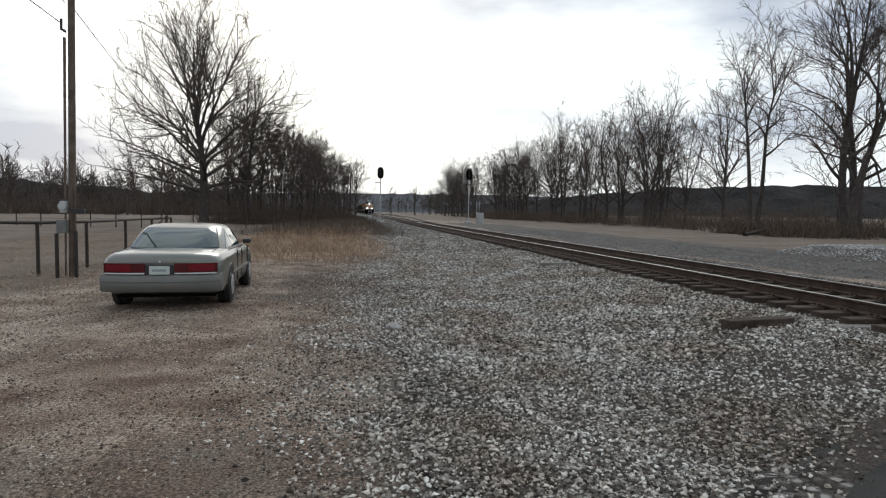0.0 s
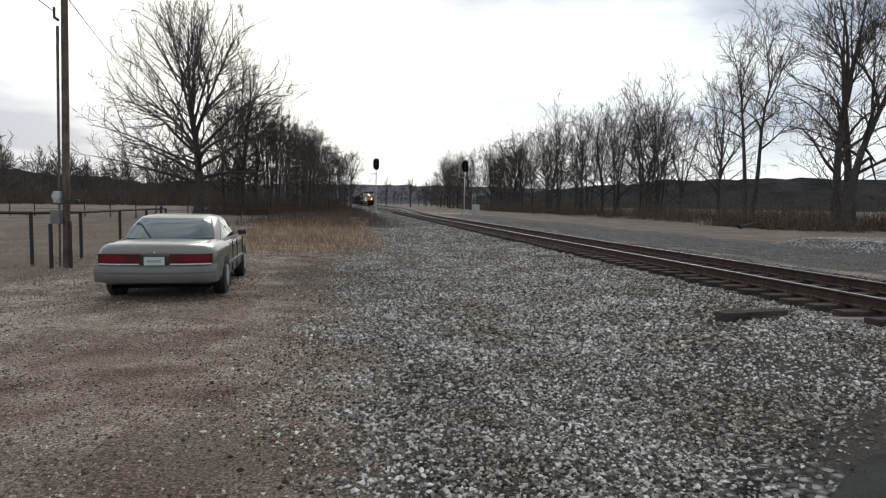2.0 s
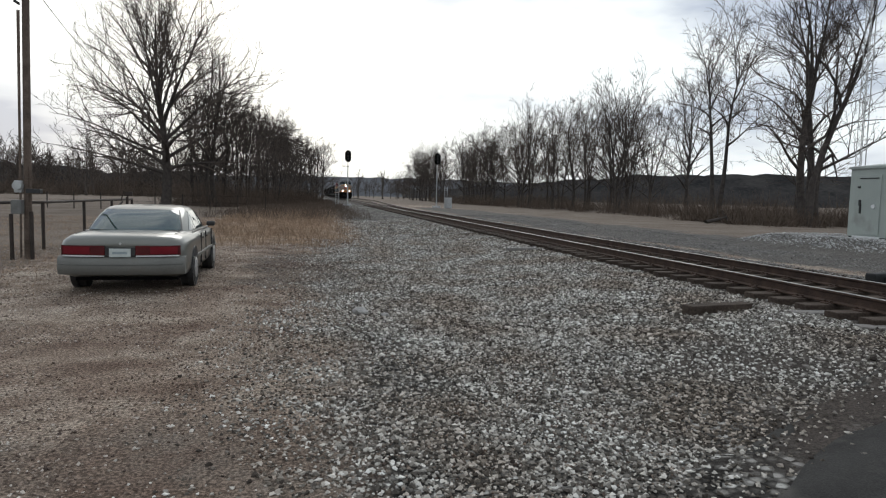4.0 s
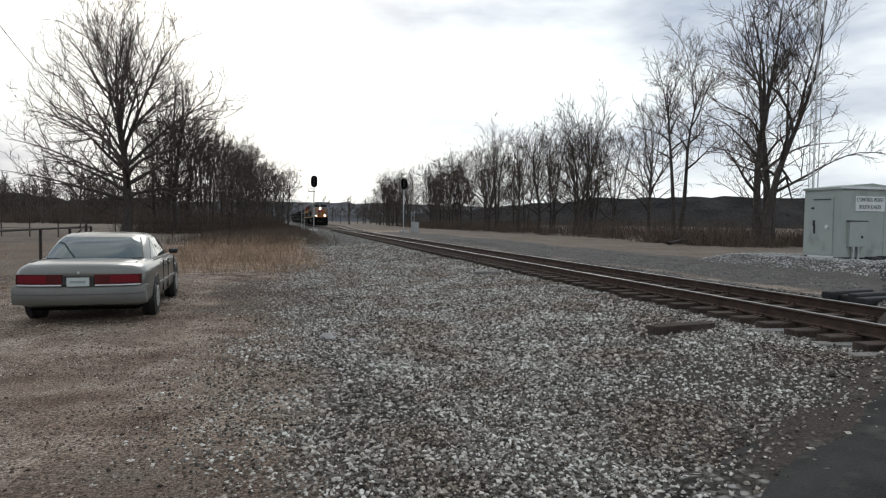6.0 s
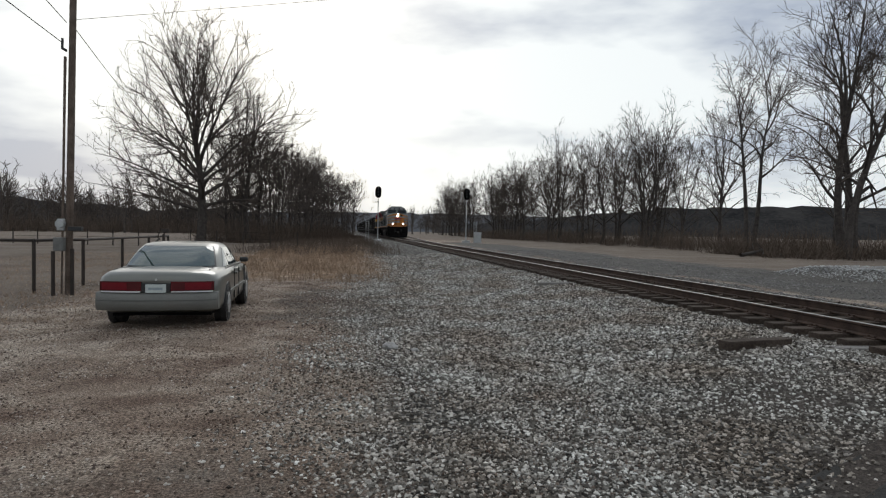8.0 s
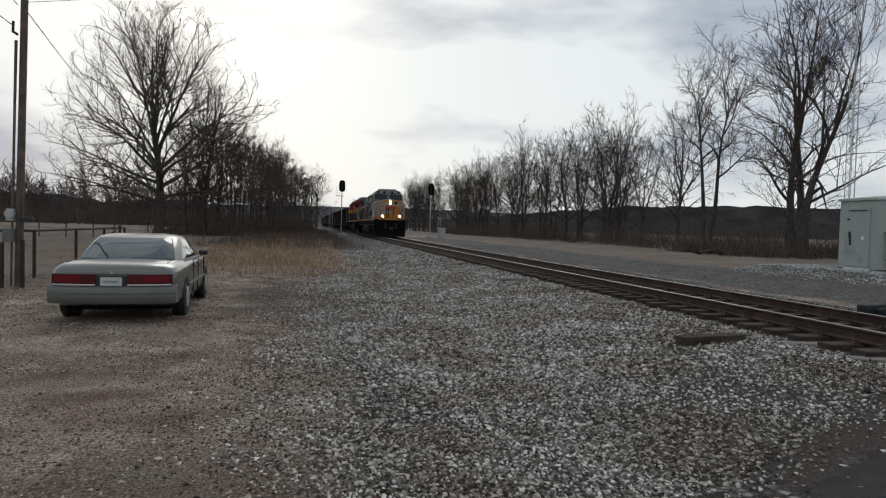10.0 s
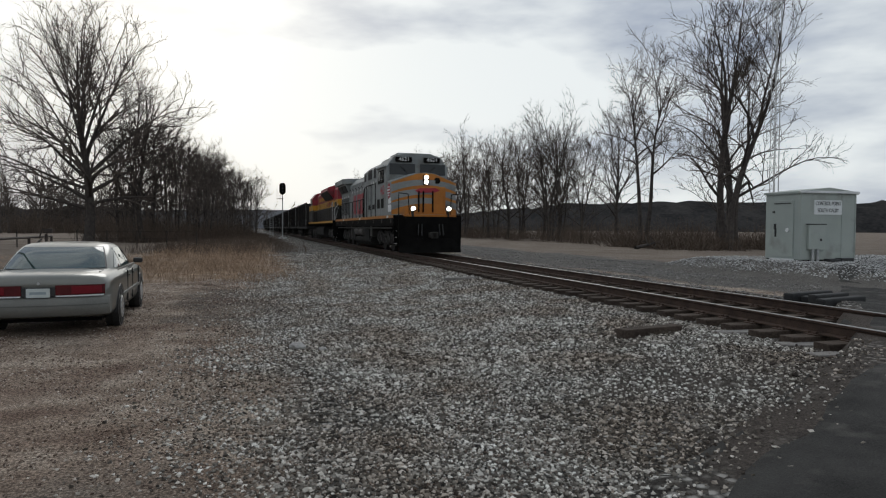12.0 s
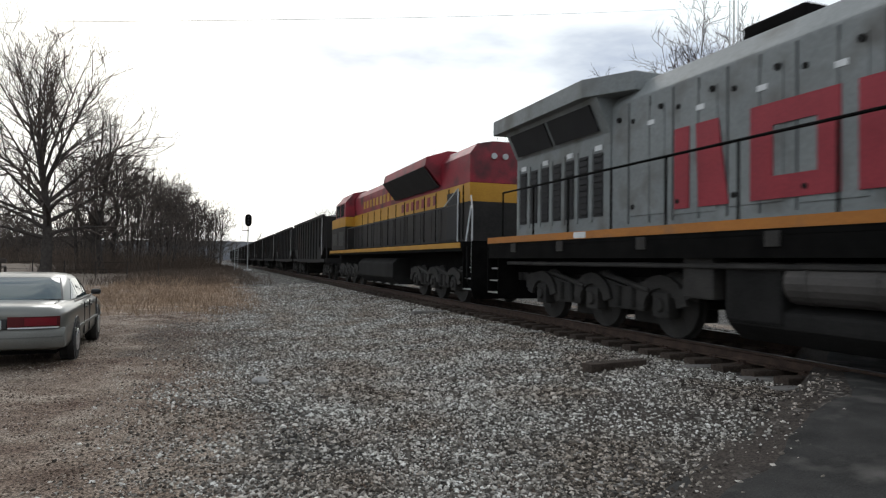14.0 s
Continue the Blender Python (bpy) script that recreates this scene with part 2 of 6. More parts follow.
def spread(lo, hi, a, b, fine, grow=1.12):
    """Grid lines: even between a and b, wider and wider beyond."""
    out = list(np.arange(a, b, fine))
    s, v = fine, a
    while v > lo:
        s *= grow
        v -= s
        out.insert(0, v)
    s, v = fine, out[-1]
    while v < hi:
        s *= grow
        v += s
        out.append(v)
    return out


def ground_sheet():
    xs, ys = spread(-1800, 1800, -8, 12, 0.16), spread(-400, 2600, 1.5, 26, 0.18)
    verts = [(x, y, height(x, y)) for y in ys for x in xs]
    w = len(xs)
    faces = [(j * w + i, j * w + i + 1, (j + 1) * w + i + 1, (j + 1) * w + i) for j in range(len(ys) - 1) for i in range(w - 1)]
    me = bpy.data.meshes.new("ground")
    me.from_pydata(verts, [], faces)
    gravel, straw, field, pale, grime = [], [], [], [], []
    for x, y, z in verts:
        n1 = noise.noise((x * 0.4, y * 0.4, 5)) * 0.8 + noise.noise((x * 1.6, y * 1.6, 9)) * 0.35
        d = abs(x - XT)
        near = 0.1 + 0.6 * smooth(8, 25, y) + n1 * 0.8      # western edge of the crushed stone
        g = smooth(near - 0.7, near + 0.8, x) * (1 - smooth(11.6, 13.2, x + n1))
        if y > 20:
            g *= smooth(1.0, 3.0, x + n1)
        gravel.append(g)
        s = smooth(-7, -4.5, x + n1) * (1 - smooth(0.8, 2.4, x + n1 * 1.8)) * smooth(18, 23, y + n1 * 3) * (1 - smooth(45, 80, y)) * (0.75 + 0.5 * n1)
        straw.append(s)
        field.append(max(smooth(5.0, 7.5, -x + n1), smooth(18.5, 22, x + n1) * (1 - smooth(12, 15, y) * (1 - smooth(23, 26, y)) * (1 - smooth(28, 31, x))) if y > 5 else 0, smooth(90, 140, y) * (1 - g)))
        grime.append(grimy(x, y))
        pale.append(smooth(12.0, 14.0, x) * (1 - smooth(18, 22, x + n1 * 2)) * (1 - smooth(70, 110, y)))
    for nm, vals in (("gravel", gravel), ("straw", straw), ("field", field), ("pale", pale), ("grime", grime)):
        me.attributes.new(nm, "FLOAT", "POINT").data.foreach_set("value", vals)
    me.polygons.foreach_set("use_smooth", [True] * len(me.polygons))
    ob = new("ground", me)
    me.materials.append(ground_material())
    return tagged(ob, "brown dirt, grey crushed stone and dead winter grass beside the track", "ground", kind="structure")


def ground_material():
    m = bpy.data.materials.new("dirt_stone_and_grass")
    m.use_nodes = True
    n, l = m.node_tree.nodes, m.node_tree.links
    b = n["Principled BSDF"]
    b.inputs["Roughness"].default_value = 0.95
    b.inputs["Specular IOR Level"].default_value = 0.15
    co = n.new("ShaderNodeTexCoord")

    def tex(scale, detail=4, rough=0.6):
        t = n.new("ShaderNodeTexNoise")
        t.inputs["Scale"].default_value, t.inputs["Detail"].default_value, t.inputs["Roughness"].default_value = scale, detail, rough
        l.new(co.outputs["Object"], t.inputs["Vector"])
        return t.outputs["Fac"]

    def ramp(fac, stops):
        r = n.new("ShaderNodeValToRGB")
        while len(r.color_ramp.elements) < len(stops):
            r.color_ramp.elements.new(0.5)
        for e, (p, c) in zip(r.color_ramp.elements, stops):
            e.position, e.color = p, (*c, 1)
        l.new(fac, r.inputs[0])
        return r.outputs[0]

    def mix(fac, a, c, mode="MIX"):
        x = n.new("ShaderNodeMixRGB")
        x.blend_type = mode
        l.new(fac, x.inputs[0]) if not isinstance(fac, float) else setattr(x.inputs[0], "default_value", fac)
        l.new(a, x.inputs[1])
        l.new(c, x.inputs[2])
        return x.outputs[0]

    def mask(nm, edge):
        """The attribute, its border frayed by noise."""
        a = n.new("ShaderNodeAttribute")
        a.attribute_name = nm
        s = n.new("ShaderNodeMath")
        s.operation = "MULTIPLY_ADD"
        s.inputs[1].default_value = 0.7
        s.inputs[2].default_value = -0.35
        l.new(edge, s.inputs[0])
        p = n.new("ShaderNodeMath")
        p.operation = "ADD"
        l.new(a.outputs["Fac"], p.inputs[0])
        l.new(s.outputs[0], p.inputs[1])
        r = n.new("ShaderNodeMapRange")
        r.inputs["From Min"].default_value, r.inputs["From Max"].default_value = 0.3, 0.7
        l.new(p.outputs[0], r.inputs["Value"])
        return r.outputs[0]

    mid, fine, large, grit = tex(1.3, 6), tex(14, 4), tex(0.28, 5), tex(45, 3, 0.7)
    dirt = mix(0.5, ramp(large, [(0.36, (0.115, 0.068, 0.05)), (0.5, (0.235, 0.18, 0.14)), (0.64, (0.41, 0.355, 0.295))]),
               ramp(mid, [(0.36, (0.085, 0.055, 0.041)), (0.5, (0.22, 0.172, 0.135)), (0.64, (0.4, 0.35, 0.29))]))
    dirt = mix(0.75, dirt, ramp(grit, [(0.38, (0.22, 0.2, 0.19)), (0.5, (0.85, 0.83, 0.81)), (0.62, (2.1, 2.1, 2.1))]), "MULTIPLY")
    vor = n.new("ShaderNodeTexVoronoi")
    vor.inputs["Scale"].default_value = 15
    l.new(co.outputs["Object"], vor.inputs["Vector"])
    sep = n.new("ShaderNodeSeparateColor")
    l.new(vor.outputs["Color"], sep.inputs[0])
    stone = ramp(sep.outputs[0], [(0.0, (0.03, 0.027, 0.025)), (0.4, (0.1, 0.094, 0.086)), (0.7, (0.27, 0.26, 0.24)), (1.0, (0.66, 0.645, 0.61))])
    stone = mix(0.75, stone, ramp(mid, [(0.3, (0.55, 0.49, 0.45)), (0.6, (1.0, 1.0, 1.0))]), "MULTIPLY")
    gaps = ramp(vor.outputs["Distance"], [(0.3, (1, 1, 1)), (0.6, (0.15, 0.145, 0.14))])
    stone = mix(0.85, stone, gaps, "MULTIPLY")
    grass = mix(0.5, ramp(mid, [(0.35, (0.075, 0.046, 0.034)), (0.52, (0.17, 0.11, 0.075)), (0.66, (0.42, 0.3, 0.195))]),
                ramp(fine, [(0.3, (0.085, 0.05, 0.034)), (0.7, (0.46, 0.33, 0.21))]))
    fld = mix(0.45, ramp(large, [(0.35, (0.1, 0.072, 0.054)), (0.65, (0.215, 0.178, 0.147))]), ramp(fine, [(0.35, (0.07, 0.052, 0.04)), (0.65, (0.28, 0.235, 0.19))]))
    pl = mix(0.5, ramp(mid, [(0.3, (0.05, 0.043, 0.037)), (0.7, (0.13, 0.12, 0.108))]), ramp(grit, [(0.36, (0.045, 0.041, 0.037)), (0.64, (0.2, 0.19, 0.178))]))
    c = mix(mask("field", fine), dirt, fld)
    c = mix(mask("pale", mid), c, pl)
    c = mix(mask("straw", fine), c, grass)
    c = mix(mask("gravel", fine), c, stone)
    gr = ramp(grit, [(0.3, (0.026, 0.021, 0.018)), (0.7, (0.105, 0.088, 0.077))])
    c = mix(mask("grime", mid), c, gr)
    l.new(c, b.inputs["Base Color"])
    hgt = n.new("ShaderNodeMath")
    hgt.operation = "ADD"
    l.new(fine, hgt.inputs[0])
    l.new(grit, hgt.inputs[1])
    bp = n.new("ShaderNodeBump")
    bp.inputs["Strength"].default_value, bp.inputs["Distance"].default_value = 0.9, 0.03
    l.new(hgt.outputs[0], bp.inputs["Height"])
    l.new(bp.outputs[0], b.inputs["Normal"])
    return m


ground_sheet()


def crossing_road():
    """The asphalt of the level crossing, a slab with an uneven worn edge."""
    xs = np.arange(1.4, 30.0, 0.3)
    rows = []
    for x in xs:
        e = (2.2 + 0.5 * x if x < 6.2 else 5.3 + 0.95 * (x - 6.2)) + 0.18 * noise.noise((x * 1.1, 0, 2)) + 0.07 * noise.noise((x * 4, 0, 6))
        rows.append([(x + (0.3 * noise.noise((k * 0.9, x, 8)) if x < 2.5 else 0), e - k * 0.55 + 0.05 * noise.noise((x * 3, k, 5)), 0.012 if k and x > 1.6 else -0.05) for k in range(40)])
    bm = B()
    grid = [[bm.verts.new((x, y, height(x, y - 0.3) + dz)) for x, y, dz in r] for r in rows]
    for i in range(len(grid) - 1):
        for j in range(39):
            bm.faces.new((grid[i][j], grid[i + 1][j], grid[i + 1][j + 1], grid[i][j + 1]))
    bmesh.ops.recalc_face_normals(bm, faces=bm.faces)
    ob = part("road", bm, M_ASPHALT)
    return tagged(ob, "worn grey asphalt road at the level crossing", "road", kind="structure")


crossing_road()


# ---- track ----
def rail_profile(sign):
    return [(-0.07, 0), (0.07, 0), (0.07, 0.012), (0.012, 0.03), (0.01, 0.12), (0.036, 0.135), (0.036, 0.162), (-0.036, 0.162),
            (-0.036, 0.135), (-0.01, 0.12), (-0.012, 0.03), (-0.07, 0.012)]


def rails(path_points, label):
    """One rail swept along points (x, y); head polished."""
    prof = rail_profile(1)
    bm, bt = B(), B()
    rings, heads = [], []
    for x, y in path_points:
        rings.append([bm.verts.new((x + a, y, RAIL - 0.165 + b)) for a, b in prof])
        heads.append([bt.verts.new((x + a, y, RAIL + b)) for a, b in ((-0.033, -0.002), (-0.025, 0.002), (0.025, 0.002), (0.033, -0.002))])
    k = len(prof)
    for i in range(len(rings) - 1):
        for j in range(k):
            bm.faces.new((rings[i][j], rings[i][(j + 1) % k], rings[i + 1][(j + 1) % k], rings[i + 1][j]))
        for j in range(3):
            bt.faces.new((heads[i][j], heads[i][j + 1], heads[i + 1][j + 1], heads[i + 1][j]))
    bmesh.ops.recalc_face_normals(bm, faces=bm.faces)
    r = tagged(part("rail", bm, M_RUSTY), label, "rail", "rails of the railway")
    part("running_surface", bt, M_RAILTOP, r, "polished steel rail head")
    return r


main_ys = list(np.arange(-80, 1200, 20.0))
for side in (-0.7525, 0.7525):
    rails([(XT + side, y) for y in main_ys], "rusty brown steel rail with a polished head, on wooden ties")


def siding_x(y):
    return XT + 4.6 * smooth(42, 165, y)


sid_ys = list(np.arange(50, 170, 3.0)) + list(np.arange(170, 900, 20.0))
for side in (-0.7525, 0.7525):
    rails([(siding_x(y) + side, y) for y in sid_ys], "rusty steel rail of the siding beyond the switch")


def tie_mesh():
    bm = B()
    box(bm, -1.3, 1.3, -0.115, 0.115, -0.17, 0.0, 0.012)
    me = bpy.data.meshes.new("railroad_tie")
    bm.to_mesh(me)
    bm.free()
    me.materials.append(M_TIE)
    return me


def plate_mesh():
    bm = B()
    box(bm, -0.17, 0.17, -0.09, 0.09, -0.002, 0.014)
    for a in (-0.11, 0.1):
        for c in (-0.055, 0.055):
            box(bm, a - 0.012, a + 0.012, c - 0.012, c + 0.012, 0.01, 0.045)
    me = bpy.data.meshes.new("tie_plate")
    bm.to_mesh(me)
    bm.free()
    me.materials.append(M_RUSTY)
    return me


tie_me, plate_me = tie_mesh(), plate_mesh()
rng = random.Random(4)
for k in range(190):
    y = -12 + 0.53 * k
    t = tagged(new("railroad_tie", tie_me), "dark creosoted wooden tie bedded in crushed stone", "railroad tie", "ties under the main track")
    t.matrix_world = pose(XT + rng.uniform(-0.06, 0.06), y + rng.uniform(-0.03, 0.03), RAIL - 0.165 - 0.012 + rng.uniform(-0.006, 0), 0, 0, rng.uniform(-1.2, 1.2))
    for s in (-0.7525, 0.7525):
        p = new("tie_plate", plate_me)
        p.parent = t
        p.location = (s, 0, 0)


# ---- crushed stone ----
def stones(name, count, region, size, label, seed, material=M_STONE):
    """Loose angular stones, joined: region(rng) gives a place or None."""
    g = np.random.default_rng(seed)
    base = np.array([(1, 0, 0), (-1, 0, 0), (0, 1, 0), (0, -1, 0), (0, 0, 1), (0, 0, -1)], float)
    tri = np.array([(0, 2, 4), (2, 1, 4), (1, 3, 4), (3, 0, 4), (2, 0, 5), (1, 2, 5), (3, 1, 5), (0, 3, 5)])
    spots, tries = [], 0
    while len(spots) < count and tries < count * 6:
        tries += 1
        p = region(g)
        if p is not None:
            spots.append((p[0], p[1], height(*p)))
    C = np.array(spots)
    k = len(C)
    s = size * g.uniform(0.5, 1.0, k) * g.choice((0.8, 1.0, 1.0, 1.45), k)
    v = base[None] * g.uniform(0.65, 1.2, (k, 6, 1)) + g.uniform(-0.28, 0.28, (k, 6, 3))
    v *= s[:, None, None]
    a, c = g.uniform(0, 6.28, k), g.uniform(-0.8, 0.8, k)
    ca, sa, cc, sc = np.cos(a)[:, None], np.sin(a)[:, None], np.cos(c)[:, None], np.sin(c)[:, None]
    x, y, z = v[..., 0], v[..., 1], v[..., 2]
    y, z = y * cc - z * sc, y * sc + z * cc
    x, y = x * ca - y * sa, x * sa + y * ca
    v = np.stack((x, y, z * 0.75), -1) + C[:, None, :]
    v[..., 2] += s[:, None] * 0.25
    F = tri[None] + 6 * np.arange(k)[:, None, None]
    me = bpy.data.meshes.new(name)
    me.from_pydata(v.reshape(-1, 3).tolist(), [], F.reshape(-1, 3).tolist())
    me.materials.append(material)
    return tagged(new(name, me), label, "gravel", kind="stuff")


def near_stone(g):
    y = 2.0 + 22 * g.random() ** 1.35
    x = g.uniform(-1.2, 6.6)
    n1 = noise.noise((x * 0.4, y * 0.4, 5)) * 0.8 + noise.noise((x * 1.6, y * 1.6, 9)) * 0.35
    edge = 0.1 + 0.6 * smooth(8, 25, y) + n1 * 0.8
    if g.random() > smooth(edge - 1.3, edge + 0.9, x) + 0.06 or road_side(x, y) > -0.05 + 0.35 * g.normal():
        return None
    bare = noise.noise((x * 0.55, y * 0.55, 21))
    if bare > 0.25 and g.random() < 0.5 or g.random() < 0.55 * grimy(x, y):
        return None
    return x, y


def bed_stone(g):
    y = 4 + 34 * g.random() ** 1.5
    x = XT + g.uniform(-2.6, 3.8)
    if abs(x - XT) < 1.25 and g.random() < 0.35 or road_side(x, y) > -0.1:
        return None
    return x, y


stones("crushed_stone", 150000, near_stone, 0.0185, "loose grey crushed stone spread beside the track", 11)
def mid_stone(g):
    y = 6.5 + 34 * g.random() ** 1.2
    x = g.uniform(0.6, 6.4)
    n1 = noise.noise((x * 0.4, y * 0.4, 5)) * 0.8
    return (x, y) if road_side(x, y) < -0.3 and g.random() < smooth(0.4, 2.0, x + n1) and g.random() > 0.6 * grimy(x, y) else None


stones("crushed_stone", 42000, mid_stone, 0.03, "coarse pale crushed stone on the shoulder of the track", 16)
stones("track_ballast", 12000, bed_stone, 0.028, "dark oily stone ballast around the ties", 12, M_DARKSTONE)


def dirt_pebble(g):
    y = 2.0 + 18 * g.random() ** 1.5
    x = g.uniform(-8, 2.4)
    return (x, y) if noise.noise((x * 0.8, y * 0.8, 31)) > -0.5 + 0.7 * g.random() else None


def pad_stone(g):
    x, y = g.uniform(16.0, 29), g.uniform(13, 25)
    return (x, y) if height(x, y) > 0.12 + 0.1 * g.random() else None


M_ROADSTONE = surface("dusty_road_stone", (0.1, 0.096, 0.09), (0.32, 0.305, 0.29), 1.2, 0.9, bump=0.2, random_tint=0.6, spec=0.2)
M_PALESTONE = surface("pale_crushed_stone", (0.2, 0.2, 0.197), (0.58, 0.58, 0.57), 1.2, 0.9, bump=0.2, random_tint=0.6, spec=0.2)
stones("pale_stone_bed", 14000, pad_stone, 0.035, "pale crushed stone heaped round the signal hut", 14, M_PALESTONE)
def far_stone(g):
    x, y = g.uniform(11.4, 18.5), 7 + 50 * g.random() ** 1.4
    n1 = noise.noise((x * 0.5, y * 0.12, 51))
    return (x, y) if g.random() < smooth(-0.2, 0.4, n1) + 0.12 and road_side(x, y) < -0.2 else None


stones("service_road_stone", 12000, far_stone, 0.034, "pale stones strewn over the service road", 15, M_ROADSTONE)
M_PEBBLE = chips("dusty_pebble", [(0.0, (0.08, 0.06, 0.052)), (0.45, (0.17, 0.128, 0.103)), (0.8, (0.36, 0.305, 0.255)), (1.0, (0.66, 0.61, 0.55))])
stones("pebbles", 60000, dirt_pebble, 0.0125, "small dusty pebbles on the brown dirt", 13, M_PEBBLE)
# ---- trees ----
def limb(V, F, p, q, r0, r1, sides):
    """A tapered bar added to the lists."""
    d = (q - p).normalized()
    a = d.orthogonal().normalized()
    c = d.cross(a)
    k = len(V)
    for o, r in ((p, r0), (q, r1)):
        for i in range(sides):
            w = 2 * math.pi * i / sides
            V.append(tuple(o + (a * math.cos(w) + c * math.sin(w)) * r))
    for i in range(sides):
        j = (i + 1) % sides
        F.append((k + i, k + j, k + sides + j, k + sides + i))


def sweep(V, F, pts, r0, r1, sides):
    """A tapered round bar along a line of points, added to the lists."""
    k0, n = len(V), len(pts)
    for i, p in enumerate(pts):
        d = (pts[min(i + 1, n - 1)] - pts[max(i - 1, 0)]).normalized()
        a = d.cross(Vector((0.31, 0.87, 0.38))).normalized()
        c = d.cross(a)
        r = r0 + (r1 - r0) * i / (n - 1)
        for k in range(sides):
            w = 2 * math.pi * k / sides
            V.append(tuple(p + (a * math.cos(w) + c * math.sin(w)) * r))
    for i in range(n - 1):
        for k in range(sides):
            j = (k + 1) % sides
            F.append((k0 + i * sides + k, k0 + i * sides + j, k0 + (i + 1) * sides + j, k0 + (i + 1) * sides + k))


def grow(seed, tall, clear, wide, trunk_r, limbs=14, subs=1.0, twigs=1.0, twig=0.012, spread=82, base=0.2, stems=1, arch=0.8, fork=0.45, low=0.0):
    """A bare tree: limbs leave the trunk one above the other, arch out to a rounded crown and divide three times more.
    spread is the lowest limb's angle from upright; low lets that many limbs hang out under the crown.
    Gives (trunk and limbs, branches and twigs) as vertex and face lists."""
    g = random.Random(seed)
    TV, TF, CV, CF = [], [], [], []
    zb = tall * base
    high = tall - zb

    def heading(phi, az):
        return Vector((math.sin(phi) * math.cos(az), math.sin(phi) * math.sin(az), math.cos(phi)))

    def rough():
        return Vector((g.gauss(0, 1), g.gauss(0, 1), g.gauss(0, 1)))

    def bend(p, d0, q, n, wob):
        """A bough from p, setting out along d0 and ending at q."""
        ln = (q - p).length
        c = p + d0 * ln * 0.45
        w1, w2 = rough() * wob * ln, rough() * wob * ln * 0.6
        out = []
        for i in range(n + 1):
            f = i / n
            out.append(p * (1 - f) ** 2 + c * 2 * f * (1 - f) + q * f * f + w1 * math.sin(math.pi * f) * f + w2 * math.sin(2 * math.pi * f))
        return out

    def held(p, q):
        """q drawn back inside the crown."""
        z = max(0.0, q.z - zb)
        e = math.sqrt((q.x ** 2 + q.y ** 2) / wide ** 2 + z * z / high ** 2)
        return q if e < 1.06 else p + (q - p) * max(0.3, 1 - (e - 1.06) * 2.2)

    def offshoot(pts, f, angle, up):
        x = f * (len(pts) - 1)
        i = min(int(x), len(pts) - 2)
        p = pts[i].lerp(pts[i + 1], x - i)
        t = (pts[i + 1] - pts[i]).normalized()
        side = t.cross(rough()).normalized()
        return p, (t * math.cos(angle) + side * math.sin(angle) + Vector((0, 0, up))).normalized()

    def divide(pts, ln, r, level):
        """Side shoots along one bough, smaller from level to level."""
        rate = {1: 0.85 * subs, 2: 1.9 * subs, 3: 3.4 * twigs}[level]
        count = max(2, int(ln * rate + g.random()))
        for k in range(count):
            f = 0.16 + 0.84 * (k + g.random()) / count
            p, d = offshoot(pts, min(f, 0.99), g.uniform(0.5, 1.05), 0.22)
            here = r * (1 - 0.8 * f)
            if level == 3:
                q = held(p, p + d * g.uniform(0.35, 0.95))
                sweep(CV, CF, [p, p.lerp(q, 0.5) + rough() * 0.03, q], twig, twig * 0.55, 3)
                continue
            l2 = max(0.7, ln * (0.5 * (1 - f) + 0.2) * g.uniform(0.7, 1.2))
            q = held(p, p + (d + rough() * 0.12).normalized() * l2)
            b = bend(p, d, q + Vector((0, 0, 0.06 * l2)), 4 if level == 1 else 3, 0.05)
            r2 = max(twig * 1.5, here * 0.62)
            sweep(CV, CF, b, r2, twig, 4 if r2 > 0.03 else 3)
            divide(b, l2, r2, level + 1)

    for s in range(stems):
        az0 = 2.4 * s + seed
        lean = Vector((math.cos(az0), math.sin(az0), 0)) * (0.03 if stems == 1 else 0.16) * tall
        root = Vector((0, 0, -0.3)) + (lean.normalized() * trunk_r * 1.1 if stems > 1 else Vector())
        tip = Vector((0, 0, tall * 0.8)) + lean
        trunk = bend(root, Vector((0, 0, 1)), tip, 12, 0.02)
        flare = trunk_r * (1.0 if stems == 1 else 0.75)
        sweep(TV, TF, [trunk[0], trunk[0] + Vector((0, 0, 0.7))], flare * 1.55, flare * 1.05, 9)
        sweep(TV, TF, trunk[:7], flare, flare * 0.5, 9)
        sweep(TV, TF, trunk[6:], flare * 0.5, twig * 2, 6)
        divide(trunk[6:], tall * 0.35, flare * 0.4, 1)
        count = max(4, limbs // stems)
        for i in range(count):
            u = i / (count - 1)
            phi = radians(max(8, spread * (1 - u ** 1.25) + g.uniform(-7, 7)))
            if i < low:
                phi = radians(g.uniform(88, 98))
            az = az0 + 2.39996 * i + g.uniform(-0.35, 0.35)
            z = clear + (fork * tall - clear) * u ** 0.9
            f = (z + 0.3) / (tip.z + 0.3)
            x = f * 12
            p = trunk[int(x)].lerp(trunk[int(x) + 1], x - int(x))
            reach = 1 / math.sqrt((math.cos(phi) / high) ** 2 + (math.sin(phi) / wide) ** 2)
            q = Vector((0, 0, zb)) + heading(phi, az) * reach * g.uniform(0.84, 1.02) + lean * (0 if stems == 1 else 0.3)
            ln = (q - p).length
            b = bend(p, heading(phi * arch, az + g.uniform(-0.2, 0.2)), q, 9, 0.035)
            r = flare * (0.4 - 0.1 * u) * g.uniform(0.85, 1.15)
            sweep(TV, TF, b[:5], r, r * 0.52, 7)
            sweep(CV, CF, b[4:], r * 0.52, twig * 1.3, 5)
            divide(b, ln, r, 1)
    return TV, TF, CV, CF


